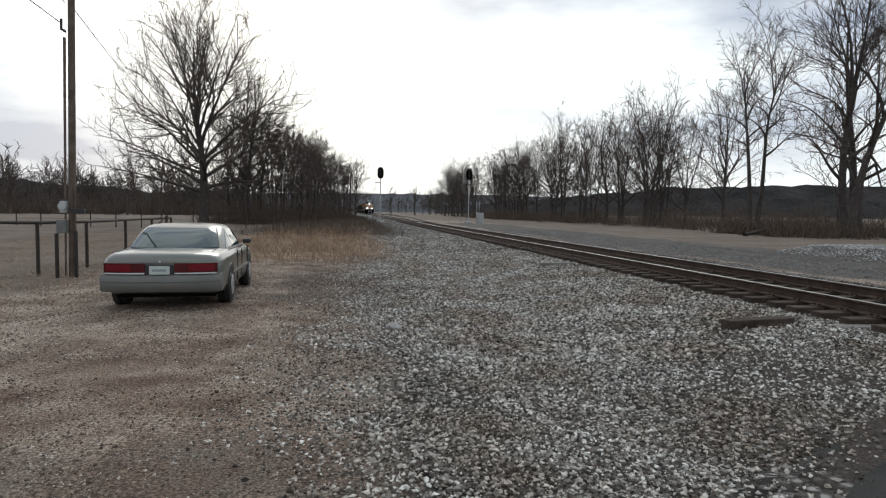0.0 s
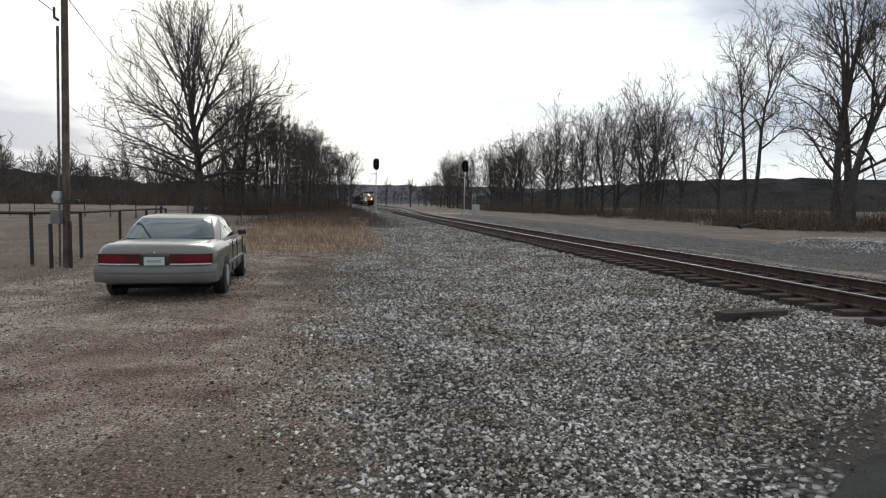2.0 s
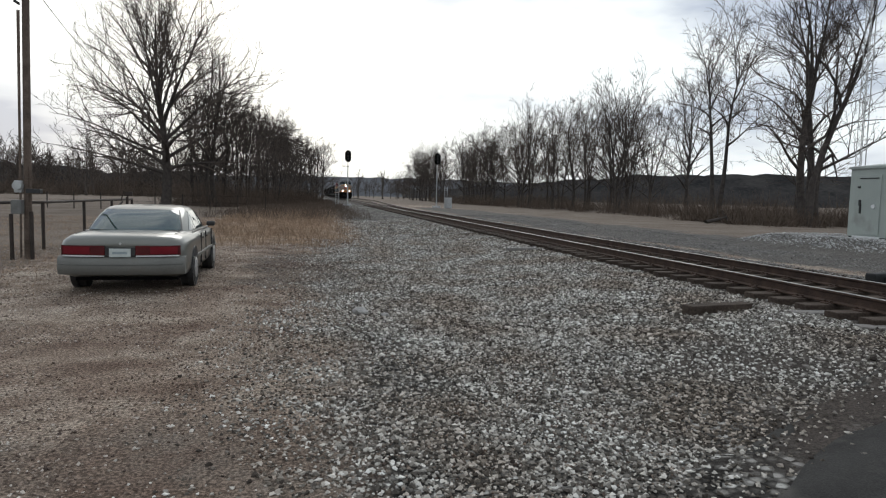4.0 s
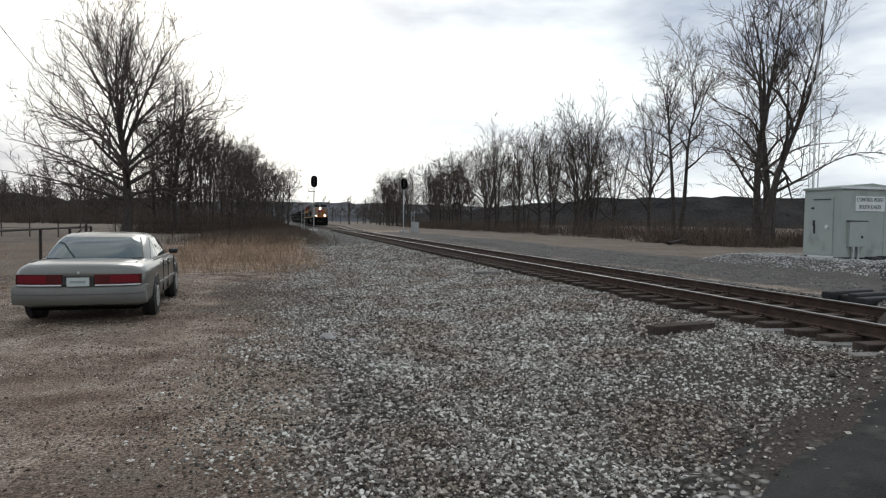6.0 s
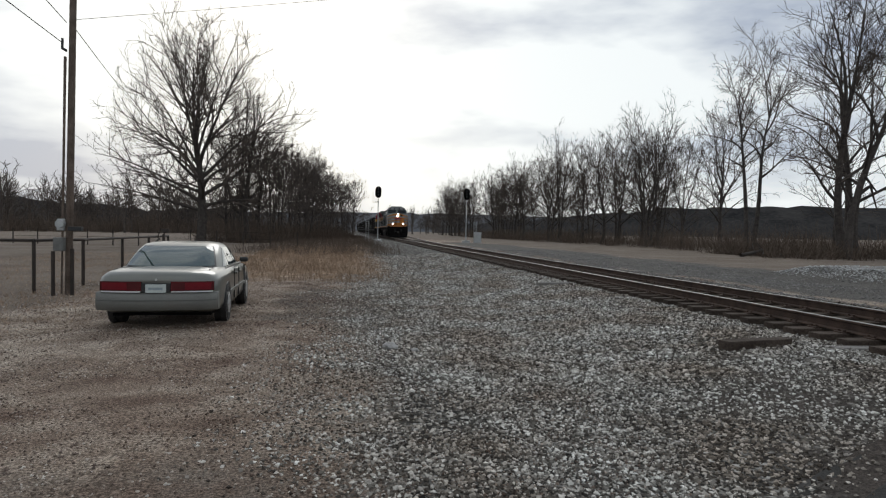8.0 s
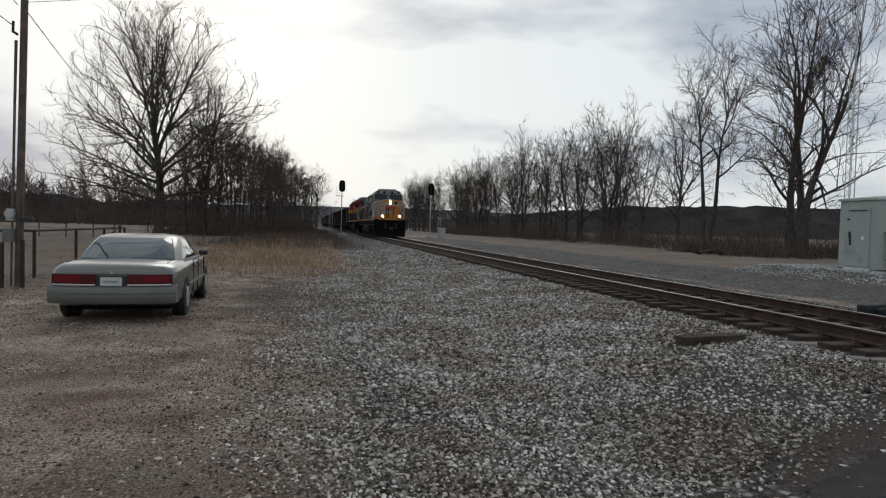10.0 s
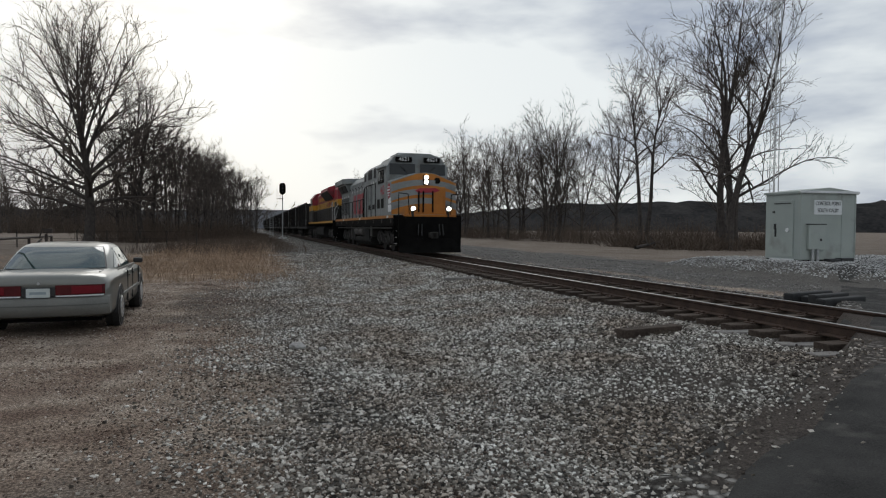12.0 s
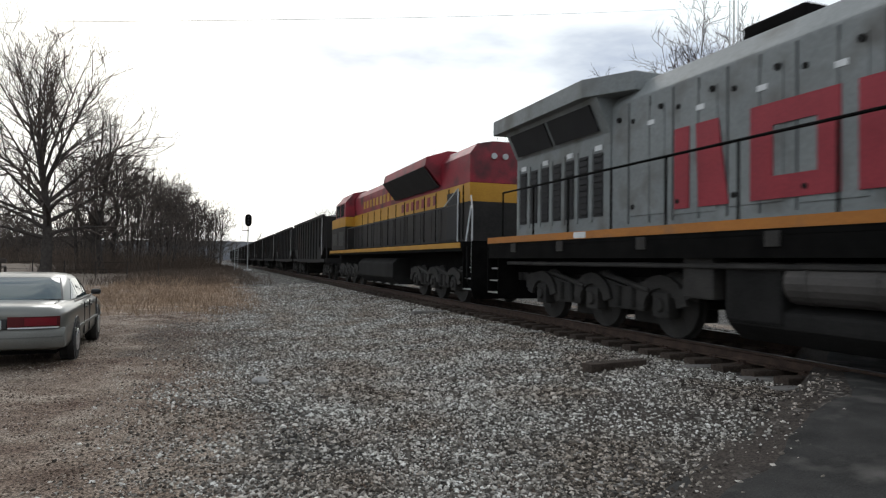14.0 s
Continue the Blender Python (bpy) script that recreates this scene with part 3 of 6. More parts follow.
def mesh_of(name, V, F, material):
    me = bpy.data.meshes.new(name)
    me.from_pydata(V, [], F)
    me.materials.append(material)
    return me


def tree(m, label, group="", **kw):
    TV, TF, CV, CF = grow(**kw)
    t = thing("tree", m, label, "tree", group)
    for nm, V, F, mt in (("trunk", TV, TF, M_BARK), ("crown", CV, CF, M_TWIG)):
        o = new(nm, mesh_of(nm, V, F, mt))
        o.parent = t
    return t


def on_ground(x, y, dz=0.0):
    return height(x, y) + dz


tree(pose(-14.5, 68.5, on_ground(-14.5, 68.5), 0, 0, 40), "large bare spreading tree with a dark trunk behind the fence",
     seed=3, tall=23.6, clear=3.7, wide=11.6, trunk_r=0.52, limbs=21, subs=0.8, twigs=1.0, twig=0.013, spread=88, base=0.26, low=2, arch=0.78)

tree(pose(-10.2, 72.5, on_ground(-10.2, 72.5), 0, 0, 10), "bare brown-twigged tree behind the large one",
     seed=5, tall=20, clear=4.0, wide=6.4, trunk_r=0.32, limbs=11, subs=0.72, twigs=0.9, twig=0.014, spread=60)

# row of bare trees west of the track
rng = random.Random(8)
WEST = "bare trees in the row west of the track"
w_lab = "bare dark tree in a dense winter row beside the track"
west = [tree(pose(-11.5, 75, 0), w_lab, WEST, seed=21, tall=15.5, clear=2.5, wide=4.6, trunk_r=0.22, limbs=11, subs=0.95, twigs=0.8, twig=0.015, spread=64),
        tree(pose(-9.2, 84, 0, 0, 0, 80), w_lab, WEST, seed=22, tall=13.8, clear=1.8, wide=4.4, trunk_r=0.2, limbs=11, subs=0.9, twigs=0.8, twig=0.015, spread=68, stems=2),
        tree(pose(-13.0, 80, 0, 0, 0, 150), w_lab, WEST, seed=23, tall=12.4, clear=1.2, wide=4.0, trunk_r=0.17, limbs=12, subs=0.9, twigs=0.8, twig=0.015, spread=72, stems=3)]
for i in range(30):
    y = 76 + i * 2.45
    x = -8.0 + (y - 76) * 0.145 - rng.uniform(0, 7.5)
    copy_thing(west[(i * 2 + i // 5) % 3], pose(x, y, on_ground(x, y), 0, 0, rng.uniform(0, 360)))

# trees east of the track
EAST = "bare trees in the row east of the track"
e_lab = "bare slender tree at the edge of the eastern fields"
east = [tree(pose(38, 92, 0), e_lab, EAST, seed=41, tall=17.6, clear=2.8, wide=7.4, trunk_r=0.27, limbs=13, subs=0.75, twigs=0.8, twig=0.013, spread=66),
        tree(pose(36, 106, 0), e_lab, EAST, seed=42, tall=20.0, clear=3.2, wide=6.6, trunk_r=0.28, limbs=12, subs=0.7, twigs=0.8, twig=0.013, spread=60, stems=2),
        tree(pose(42, 82, 0), e_lab, EAST, seed=43, tall=16.0, clear=2.0, wide=5.6, trunk_r=0.2, limbs=12, subs=0.75, twigs=0.8, twig=0.013, spread=62, stems=3)]
for i in range(40):
    y = 70 + i * 4.1
    x = 42.0 - 0.05 * (y - 70) + rng.uniform(-3, 6)
    copy_thing(east[(i * 2 + i // 4) % 3], pose(x, y, on_ground(x, y), 0, 0, rng.uniform(0, 360)))
tree(pose(37.7, 43.7, on_ground(37.7, 43.7), 0, 0, 20), "tall bare tree with many upright limbs near the steel hut",
     seed=51, tall=23.2, clear=4.6, wide=7.6, trunk_r=0.48, limbs=19, subs=0.85, twigs=1.1, twig=0.012, spread=66, base=0.2, stems=3, arch=0.7)
tree(pose(38.6, 57.5, on_ground(38.6, 57.5), 0, 0, 200), "tall bare tree with a forked trunk",
     seed=52, tall=21.5, clear=7.5, wide=5.4, trunk_r=0.36, limbs=16, subs=1.0, twigs=1.15, twig=0.013, spread=70, base=0.36, stems=2, fork=0.6)
tree(pose(43.5, 52, on_ground(43.5, 52), 0, 0, 60), "thin bare tree behind the taller ones",
     seed=53, tall=13, clear=2.6, wide=4.6, trunk_r=0.2, limbs=9, subs=0.9, twigs=0.9, twig=0.014, spread=60)


def snag():
    """The broken dark trunk that leans beside the tall tree."""
    t = thing("broken_tree", pose(36.3, 42.2, on_ground(36.3, 42.2)), "broken dark tree trunk with torn hanging limbs", "tree")
    V, F = [], []
    limb(V, F, Vector((0, 0, -0.2)), Vector((0.2, 0, 3.2)), 0.32, 0.24, 8)
    limb(V, F, Vector((0.2, 0, 3.2)), Vector((0.9, -0.2, 6.2)), 0.24, 0.13, 8)
    limb(V, F, Vector((0.5, 0, 4.5)), Vector((2.0, 0.3, 5.4)), 0.15, 0.1, 6)
    limb(V, F, Vector((2.0, 0.3, 5.4)), Vector((2.7, 0.4, 3.6)), 0.1, 0.04, 6)
    limb(V, F, Vector((0.9, -0.2, 6.2)), Vector((1.9, -0.4, 4.9)), 0.12, 0.05, 6)
    limb(V, F, Vector((0.3, 0, 3.6)), Vector((-0.7, 0.2, 6.0)), 0.13, 0.05, 6)
    o = new("trunk", mesh_of("trunk", V, F, M_BARK))
    o.parent = t


snag()


def fallen_logs():
    for x, y, l, a in ((31.5, 46, 3.2, 20), (32.6, 46.5, 2.4, 60), (33.4, 47.2, 3.6, 100)):
        V, F = [], []
        limb(V, F, Vector((-l / 2, 0, 0.1)), Vector((l / 2, 0, 0.55)), 0.16, 0.09, 8)
        limb(V, F, Vector((0, 0, 0.3)), Vector((0.5, 0.6, 1.1)), 0.06, 0.02, 6)
        o = tagged(new("fallen_branch", mesh_of("fallen_branch", V, F, M_BARK)), "fallen dead branch lying in the brush", "branch", "fallen branches")
        o.matrix_world = pose(x, y, on_ground(x, y), 0, 0, a)


fallen_logs()


# ---- undergrowth, grass and far woods ----
def brush(name, places, tall, sticks, material, label, seed, thick=0.012, lean=0.5, category="brush"):
    """Thin stems in loose clumps, joined."""
    g = random.Random(seed)
    V, F = [], []
    for x, y, s in places:
        z = height(x, y)
        for k in range(sticks):
            p = Vector((x + g.gauss(0, 0.4) * s, y + g.gauss(0, 0.4) * s, z - 0.03))
            q = p + Vector((g.gauss(0, lean), g.gauss(0, lean), g.uniform(0.5, 1.0) * 1.6)).normalized() * tall * s * g.uniform(0.5, 1.1)
            limb(V, F, p, q, thick, thick * 0.35, 3)
    return tagged(new(name, mesh_of(name, V, F, material)), label, category, kind="stuff")


rng = random.Random(17)
brush("undergrowth", [(-7.0 - rng.uniform(0, 9) + f * 9, 70 + f * 75, rng.uniform(0.7, 1.5)) for f in (rng.random() for _ in range(420))], 2.4, 16, M_BRUSH,
      "tangled brown undergrowth beneath the western row of trees", 1, 0.02, 0.5)
brush("undergrowth", [(rng.uniform(33, 52), rng.uniform(50, 200), rng.uniform(0.6, 1.6)) for _ in range(620)], 2.2, 16, M_BRUSH,
      "brown brush along the eastern tree line", 2, 0.02, 0.6)
brush("undergrowth", [(rng.uniform(31, 44), rng.uniform(40, 54), rng.uniform(0.6, 1.4)) for _ in range(150)], 1.5, 24, M_BRUSH,
      "dark tangled brush round the tall trees", 3, 0.02, 0.8)
brush("dry_grass", [(rng.uniform(-5.5, 1.4), rng.uniform(20, 58), rng.uniform(0.3, 1.2)) for _ in range(1100)], 0.36, 9, M_STRAW,
      "pale brown tufts of dead grass", 4, 0.008, 0.5, "grass")
brush("dry_grass", [(rng.uniform(-7, 3.5), rng.uniform(40, 150), rng.uniform(0.5, 1.3)) for _ in range(1500)], 0.7, 7, M_BRUSH,
      "brown dead weeds along the foot of the trees", 5, 0.014, 0.5, "grass")


rng = random.Random(29)
brush("field_grass", [(rng.uniform(-16, -4.5), rng.uniform(10, 42), rng.uniform(0.4, 1.2)) for _ in range(2600)], 0.13, 7, M_STRAW,
      "short dead tufts of grass over the field", 6, 0.007, 0.9, "grass")
brush("field_grass", [(rng.uniform(-5.5, 0.6), rng.uniform(3.5, 22), rng.uniform(0.3, 0.8)) for _ in range(700)], 0.05, 6, M_STRAW,
      "flattened dead grass in the dirt", 7, 0.004, 1.6, "grass")


def far_woods(name, spots, label, seed):
    """Small bare trees too far off to tell apart, joined."""
    sets = [grow(seed=seed + i, tall=11, clear=1.6, wide=4.6, trunk_r=0.2, limbs=9, subs=0.6, twigs=0.5, twig=0.03, spread=66) for i in range(3)]
    protos = [(np.array(TV + CV), TF, CF, len(TV)) for TV, TF, CV, CF in sets]
    g = random.Random(seed)
    V, F, k = [], [], 0
    for x, y, s in spots:
        P, TF, CF, nt = g.choice(protos)
        a = g.uniform(0, 6.28)
        R = np.array([[math.cos(a), -math.sin(a), 0], [math.sin(a), math.cos(a), 0], [0, 0, 1]]) * s
        V.append(P @ R.T + (x, y, height(x, y)))
        F += [tuple(k + j for j in f) for f in TF] + [tuple(k + nt + j for j in f) for f in CF]
        k += len(P)
    me = mesh_of(name, np.concatenate(V).tolist(), F, M_TWIG)
    return tagged(new(name, me), label, "woods", kind="stuff")


brush("undergrowth", [(rng.uniform(-200, -22), rng.uniform(146, 215), rng.uniform(0.6, 1.5)) for _ in range(650)], 4.2, 9, M_BRUSH,
      "dark thicket at the edge of the woods beyond the western field", 8, 0.05, 0.5)
far_woods("far_woods", [(rng.uniform(-200, -25), rng.uniform(150, 235), rng.uniform(0.9, 1.45)) for _ in range(170)], "bare woods beyond the western field", 61)
brush("undergrowth", [(rng.uniform(-200, -22), rng.uniform(146, 215), rng.uniform(0.6, 1.5)) for _ in range(650)], 4.2, 9, M_BRUSH,
      "dark thicket at the edge of the woods beyond the western field", 8, 0.05, 0.5)
far_woods("far_woods", [(rng.uniform(-20, 60), rng.uniform(260, 420), rng.uniform(0.8, 1.4)) for _ in range(35)], "bare trees far along the line", 71)


def ridge(name, pts, tall, y_back, material, label):
    """A long wooded hill: a bumpy bank along points (x, y)."""
    bm = B()
    rows = []
    for i, (x, y, s) in enumerate(pts):
        rows.append([bm.verts.new((x, y - 60 * (1 - f), -1 + tall * s * f ** 0.7 + (2.2 * noise.noise((x * 0.05, f * 3, 1)) + 1.3 * noise.noise((x * 0.21, f * 5, 4))) * f))
                     for f in (0, 0.2, 0.45, 0.7, 0.9, 1.0)])
    for i in range(len(rows) - 1):
        for j in range(5):
            bm.faces.new((rows[i][j], rows[i + 1][j], rows[i + 1][j + 1], rows[i][j + 1]))
    bmesh.ops.recalc_face_normals(bm, faces=bm.faces)
    return tagged(part(name, bm, material), label, "hill", kind="structure")


# distance haze is painted into the far ridge as a pale blue-grey
M_HILL = surface("haze_tinted_woods", (0.085, 0.09, 0.1), (0.15, 0.152, 0.158), 0.03, 1.0, bump=0, fine=0.2, spec=0.0)
M_HILLWEST = surface("grey_woods", (0.022, 0.022, 0.023), (0.056, 0.053, 0.051), 0.05, 1.0, bump=0, fine=0.4, spec=0.0)
M_HILLNEAR = surface("dark_woods", (0.022, 0.022, 0.023), (0.056, 0.053, 0.051), 0.05, 1.0, bump=0, fine=0.4, spec=0.0)
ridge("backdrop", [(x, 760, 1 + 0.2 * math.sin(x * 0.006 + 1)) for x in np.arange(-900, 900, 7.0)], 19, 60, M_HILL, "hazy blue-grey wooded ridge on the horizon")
ridge("backdrop", [(x, 420 - 0.35 * (x - 150), 0.3 + 0.7 * smooth(40, 260, x)) for x in np.arange(55, 800, 4.0)], 21, 60, M_HILLNEAR, "dark wooded hill beyond the eastern fields")
ridge("backdrop", [(x, 330 + 0.1 * x, 0.6 + 0.2 * math.sin(x * 0.02)) for x in np.arange(-700, -45, 4.0)], 27, 60, M_HILLWEST, "dark line of woods beyond the western field")
# ---- parked car ----
M_CARPAINT = surface("champagne_car_paint", (0.13, 0.132, 0.118), (0.17, 0.172, 0.155), 0.9, 0.28, 0.35, 0.0, 300, spots=(0.13, 0.125, 0.11), spot_scale=1.2, spot_amount=0.25)
M_CARPAINT.node_tree.nodes["Principled BSDF"].inputs["Coat Weight"].default_value = 0.5
M_BUMPER = surface("dusty_bumper", (0.11, 0.11, 0.1), (0.155, 0.155, 0.142), 2, 0.5, 0.0, 0.03, 60, spots=(0.13, 0.115, 0.1), spot_scale=1.5, spot_amount=0.35)
M_CARGLASS = pane("car_glass", (0.02, 0.05, 0.05), 0.03)
M_CARGLASS.node_tree.nodes["Principled BSDF"].inputs["Transmission Weight"].default_value = 0.15
M_CARGLASS.node_tree.nodes["Principled BSDF"].inputs["Specular IOR Level"].default_value = 0.6
M_REDLENS = surface("red_lamp_lens", (0.05, 0.004, 0.007), (0.09, 0.007, 0.01), 3, 0.15, 0, 0.02, 120, spec=0.6)
M_TYRE = surface("dusty_tyre", (0.012, 0.012, 0.012), (0.035, 0.033, 0.031), 5, 0.85, bump=0.3)
M_PLATE = surface("plate_white", (0.4, 0.44, 0.43), (0.52, 0.56, 0.54), 8, 0.45, bump=0.02)
M_PLATEINK = surface("plate_ink", (0.2, 0.25, 0.27), (0.28, 0.33, 0.34), 8, 0.5, bump=0)
M_TANKTRIM = surface("grey_trim", (0.07, 0.07, 0.066), (0.1, 0.1, 0.095), 5, 0.6, bump=0.05)
M_DARKTRIM = surface("dark_trim", (0.015, 0.015, 0.016), (0.03, 0.03, 0.031), 5, 0.5, bump=0.05)


def loft(sections):
    """Joins rings of equal length, with caps."""
    bm = B()
    rings = [[bm.verts.new(p) for p in s] for s in sections]
    k = len(rings[0])
    for a, c in zip(rings[:-1], rings[1:]):
        for j in range(k):
            bm.faces.new((a[j], a[(j + 1) % k], c[(j + 1) % k], c[j]))
    bm.faces.new(rings[0])
    bm.faces.new(rings[-1])
    bmesh.ops.recalc_face_normals(bm, faces=bm.faces)
    return bm


def shade_smooth(ob, angle=35):
    ob.data.polygons.foreach_set("use_smooth", [True] * len(ob.data.polygons))
    ob.data.set_sharp_from_angle(angle=radians(angle))
    return ob


def sedan(m):
    C = thing("sedan_car", m, "champagne silver sedan with wide red tail lamps parked on dirt", "car")

    def ring(y, hw, low, belt, deck, crown=0.025):
        half = [(hw * 0.8, low), (hw * 0.93, low + 0.035), (hw * 0.985, low + 0.13), (hw, (low + belt) / 2), (hw * 0.996, belt - 0.15), (hw * 0.98, belt - 0.06),
                (hw * 0.95, belt), (hw * 0.9, belt * 0.45 + deck * 0.55), (hw * 0.8, deck), (hw * 0.45, deck + crown * 0.8)]
        return [(x, y, z) for x, z in half] + [(0, y, deck + crown)] + [(-x, y, z) for x, z in reversed(half)]
    rows = [(0.062, 0.86, 0.42, 0.75, 0.8), (0.066, 0.885, 0.4, 0.8, 0.865), (0.085, 0.905, 0.38, 0.835, 0.905), (0.125, 0.925, 0.35, 0.86, 0.935), (0.2, 0.95, 0.31, 0.88, 0.958), (0.45, 0.975, 0.26, 0.9, 0.985),
            (1.0, 0.985, 0.24, 0.92, 1.0), (1.6, 0.99, 0.22, 0.93, 1.0), (2.7, 0.99, 0.22, 0.93, 0.99), (3.7, 0.985, 0.22, 0.92, 0.985), (4.4, 0.975, 0.24, 0.87, 0.935),
            (5.0, 0.95, 0.27, 0.8, 0.86), (5.27, 0.9, 0.32, 0.73, 0.77), (5.36, 0.82, 0.38, 0.66, 0.69)]
    shade_smooth(part("body", loft([ring(*r) for r in rows]), M_CARPAINT, C), 50)
    # the cabin: rounded outlines one above the other (height, half width, rear, front)
    levels = ((0.9, 0.9, 0.9, 4.08), (0.985, 0.885, 1.0, 3.99), (1.09, 0.85, 1.18, 3.79), (1.19, 0.81, 1.37, 3.59), (1.285, 0.765, 1.57, 3.39), (1.35, 0.725, 1.75, 3.23),
              (1.395, 0.68, 1.9, 3.08), (1.425, 0.6, 2.05, 2.95), (1.443, 0.42, 2.22, 2.78), (1.45, 0.15, 2.42, 2.6))
    FULL = 4.6

    def outline(z):
        for p, q in zip(levels[:-1], levels[1:]):
            if z <= q[0]:
                f = (z - p[0]) / (q[0] - p[0])
                return [p[i] + (q[i] - p[i]) * f for i in (1, 2, 3)]

    def end_at(z, x, back):
        """The y of the cabin's rear or front at height z, x across."""
        hw, yr, yf = outline(z)
        l = (yf - yr) / 2
        o = l * max(0.0, 1 - abs(x / hw) ** FULL) ** (1 / FULL)
        return (yr + yf) / 2 - o if back else (yr + yf) / 2 + o

    def flank_at(z, y):
        hw, yr, yf = outline(z)
        return hw * max(0.0, 1 - abs((y - (yr + yf) / 2) / ((yf - yr) / 2)) ** FULL) ** (1 / FULL)

    def oval(z, hw, yr, yf):
        out = []
        for k in range(64):
            w = 2 * math.pi * k / 64
            c, d = math.cos(w), math.sin(w)
            out.append((hw * math.copysign(abs(c) ** (2 / FULL), c), (yr + yf) / 2 + (yf - yr) / 2 * math.copysign(abs(d) ** (2 / FULL), d), z))
        return out
    shade_smooth(part("roof", loft([oval(*v) for v in levels]), M_CARPAINT, C), 60)

    def curved_pane(name, grid, out, material, label=""):
        """Glass bowed to the cabin, its rim turned in."""
        bm = B()
        o = Vector(out).normalized()
        top = [[bm.verts.new(Vector(p) + o * 0.009) for p in r] for r in grid]
        for r0, r1 in zip(top[:-1], top[1:]):
            for i in range(len(r0) - 1):
                bm.faces.new((r0[i], r0[i + 1], r1[i + 1], r1[i]))
        edge = [e for e in bm.edges if e.is_boundary]
        r = bmesh.ops.extrude_edge_only(bm, edges=edge)
        bmesh.ops.translate(bm, vec=o * -0.025, verts=[v for v in r["geom"] if isinstance(v, bmesh.types.BMVert)])
        bmesh.ops.recalc_face_normals(bm, faces=bm.faces)
        return shade_smooth(part(name, bm, material, C, label), 40)

    def across(z, f, back, k=16):
        w = outline(z)[0] * f
        return [(x, end_at(z, x, back), z) for x in np.linspace(-w, w, k)]
    curved_pane("window_seal", [across(z, 0.88, True) for z in np.linspace(0.995, 1.362, 7)], (0, -0.6, 0.75), M_DARKTRIM)
    curved_pane("rear_window", [[(x, y - 0.006, z + 0.006) for x, y, z in across(z, 0.855, True)] for z in np.linspace(1.012, 1.35, 7)], (0, -0.6, 0.75), M_CARGLASS, "greenish rear window reflecting the sky")
    curved_pane("windscreen", [across(z, 0.87, False) for z in np.linspace(1.01, 1.35, 7)], (0, 0.6, 0.75), M_CARGLASS)
    for s in (-1, 1):
        for back, front in ((lambda z: outline(z)[1] + 0.46 - 0.1 * (z - 1), lambda z: 2.03), (lambda z: 2.08, lambda z: 2.75), (lambda z: 2.84, lambda z: outline(z)[2] - 0.3)):
            grid = [[(s * flank_at(z, y), y, z) for y in np.linspace(back(z), max(back(z) + 0.02, front(z)), 6)] for z in np.linspace(1.0, 1.335, 6)]
            curved_pane("side_window", grid, (s * 0.92, 0, 0.38), M_CARGLASS)
        bm = B()
        box(bm, min(s * 0.9, s * 0.915), max(s * 0.9, s * 0.915), 1.5, 3.8, 0.955, 0.985)
        part("window_trim", bm, M_CHROME, C, "bright trim under the side windows")
        for y in (2.12, 3.82, 2.82):
            bm = B()
            box(bm, min(s * 0.975, s * 0.998), max(s * 0.975, s * 0.998), y - 0.008, y + 0.008, 0.34, 0.92)
            part("door_gap", bm, M_DARKTRIM, C)
        for y in (2.3, 2.95):
            bm = B()
            box(bm, min(s * 0.985, s * 1.01), max(s * 0.985, s * 1.01), y, y + 0.18, 0.8, 0.84, 0.008)
            part("door_handle", bm, M_CARPAINT, C)
        bm = B()
        box(bm, min(s * 0.98, s * 1.006), max(s * 0.98, s * 1.006), 0.95, 4.6, 0.5, 0.56, 0.008)
        part("side_moulding", bm, M_BUMPER, C)
        bm = B()
        xa, xb = sorted((s * 0.92, s * 1.08))
        slab(bm, [(xa, 3.5), (xb, 3.53), (xb + s * 0.02, 3.57), (xb, 3.62), (xa, 3.68)], "z", 0.985, 1.09, 0.035)
        part("door_mirror", bm, M_DARKTRIM, C, "black door mirror")
        for y in (1.24, 4.15):
            bm = B()
            rod(bm, (s * 0.9, y, 0.36), (s * 0.996, y, 0.36), 0.385, 0.375, 28)
            part("wheel_arch", bm, M_DARKTRIM, C)
            bm = B()
            rod(bm, (s * 0.78, y, 0.335), (s * 0.985, y, 0.335), 0.335, 0.335, 28)
            rod(bm, (s * 0.985, y, 0.335), (s * 1.006, y, 0.335), 0.335, 0.3, 28)
            w = part("wheel", bm, M_TYRE, C)
            bm = B()
            rod(bm, (s * 0.985, y, 0.335), (s * 1.011, y, 0.335), 0.2, 0.185, 20)
            for k in range(8):
                a = k * math.pi / 4
                rod(bm, (s * 1.011, y + 0.13 * math.cos(a), 0.335 + 0.13 * math.sin(a)), (s * 1.016, y + 0.13 * math.cos(a), 0.335 + 0.13 * math.sin(a)), 0.025, 0.025, 6)
            part("wheel_cover", bm, M_CHROME, w, "dull silver wheel cover")
        # tail lamps either side of the plate recess
        bm = B()
        xa, xb = sorted((s * 0.23, s * 0.9))
        bar(bm, xa, xb, 6, 0.045, 0.12, 0.665, 0.82)
        lamp = part("tail_lamp", bm, M_REDLENS, C, "dark red tail lamp")
        bm = B()
        xa, xb = sorted((s * 0.24, s * 0.88))
        bar(bm, xa, xb, 5, 0.028, 0.075, 0.642, 0.66)
        part("reflector_strip", bm, M_WHITE, lamp, "white strip under the lamp")
        bm = B()
        xa, xb = sorted((s * 0.45, s * 0.86))
        bar(bm, xa, xb, 4, 0.036, 0.066, 0.685, 0.8)
        part("lamp_segment", bm, surface("bright_red_lens", (0.11, 0.006, 0.012), (0.17, 0.009, 0.016), 3, 0.15, 0, 0.02, 120), lamp, "brighter red lamp segment")
    bm = B()
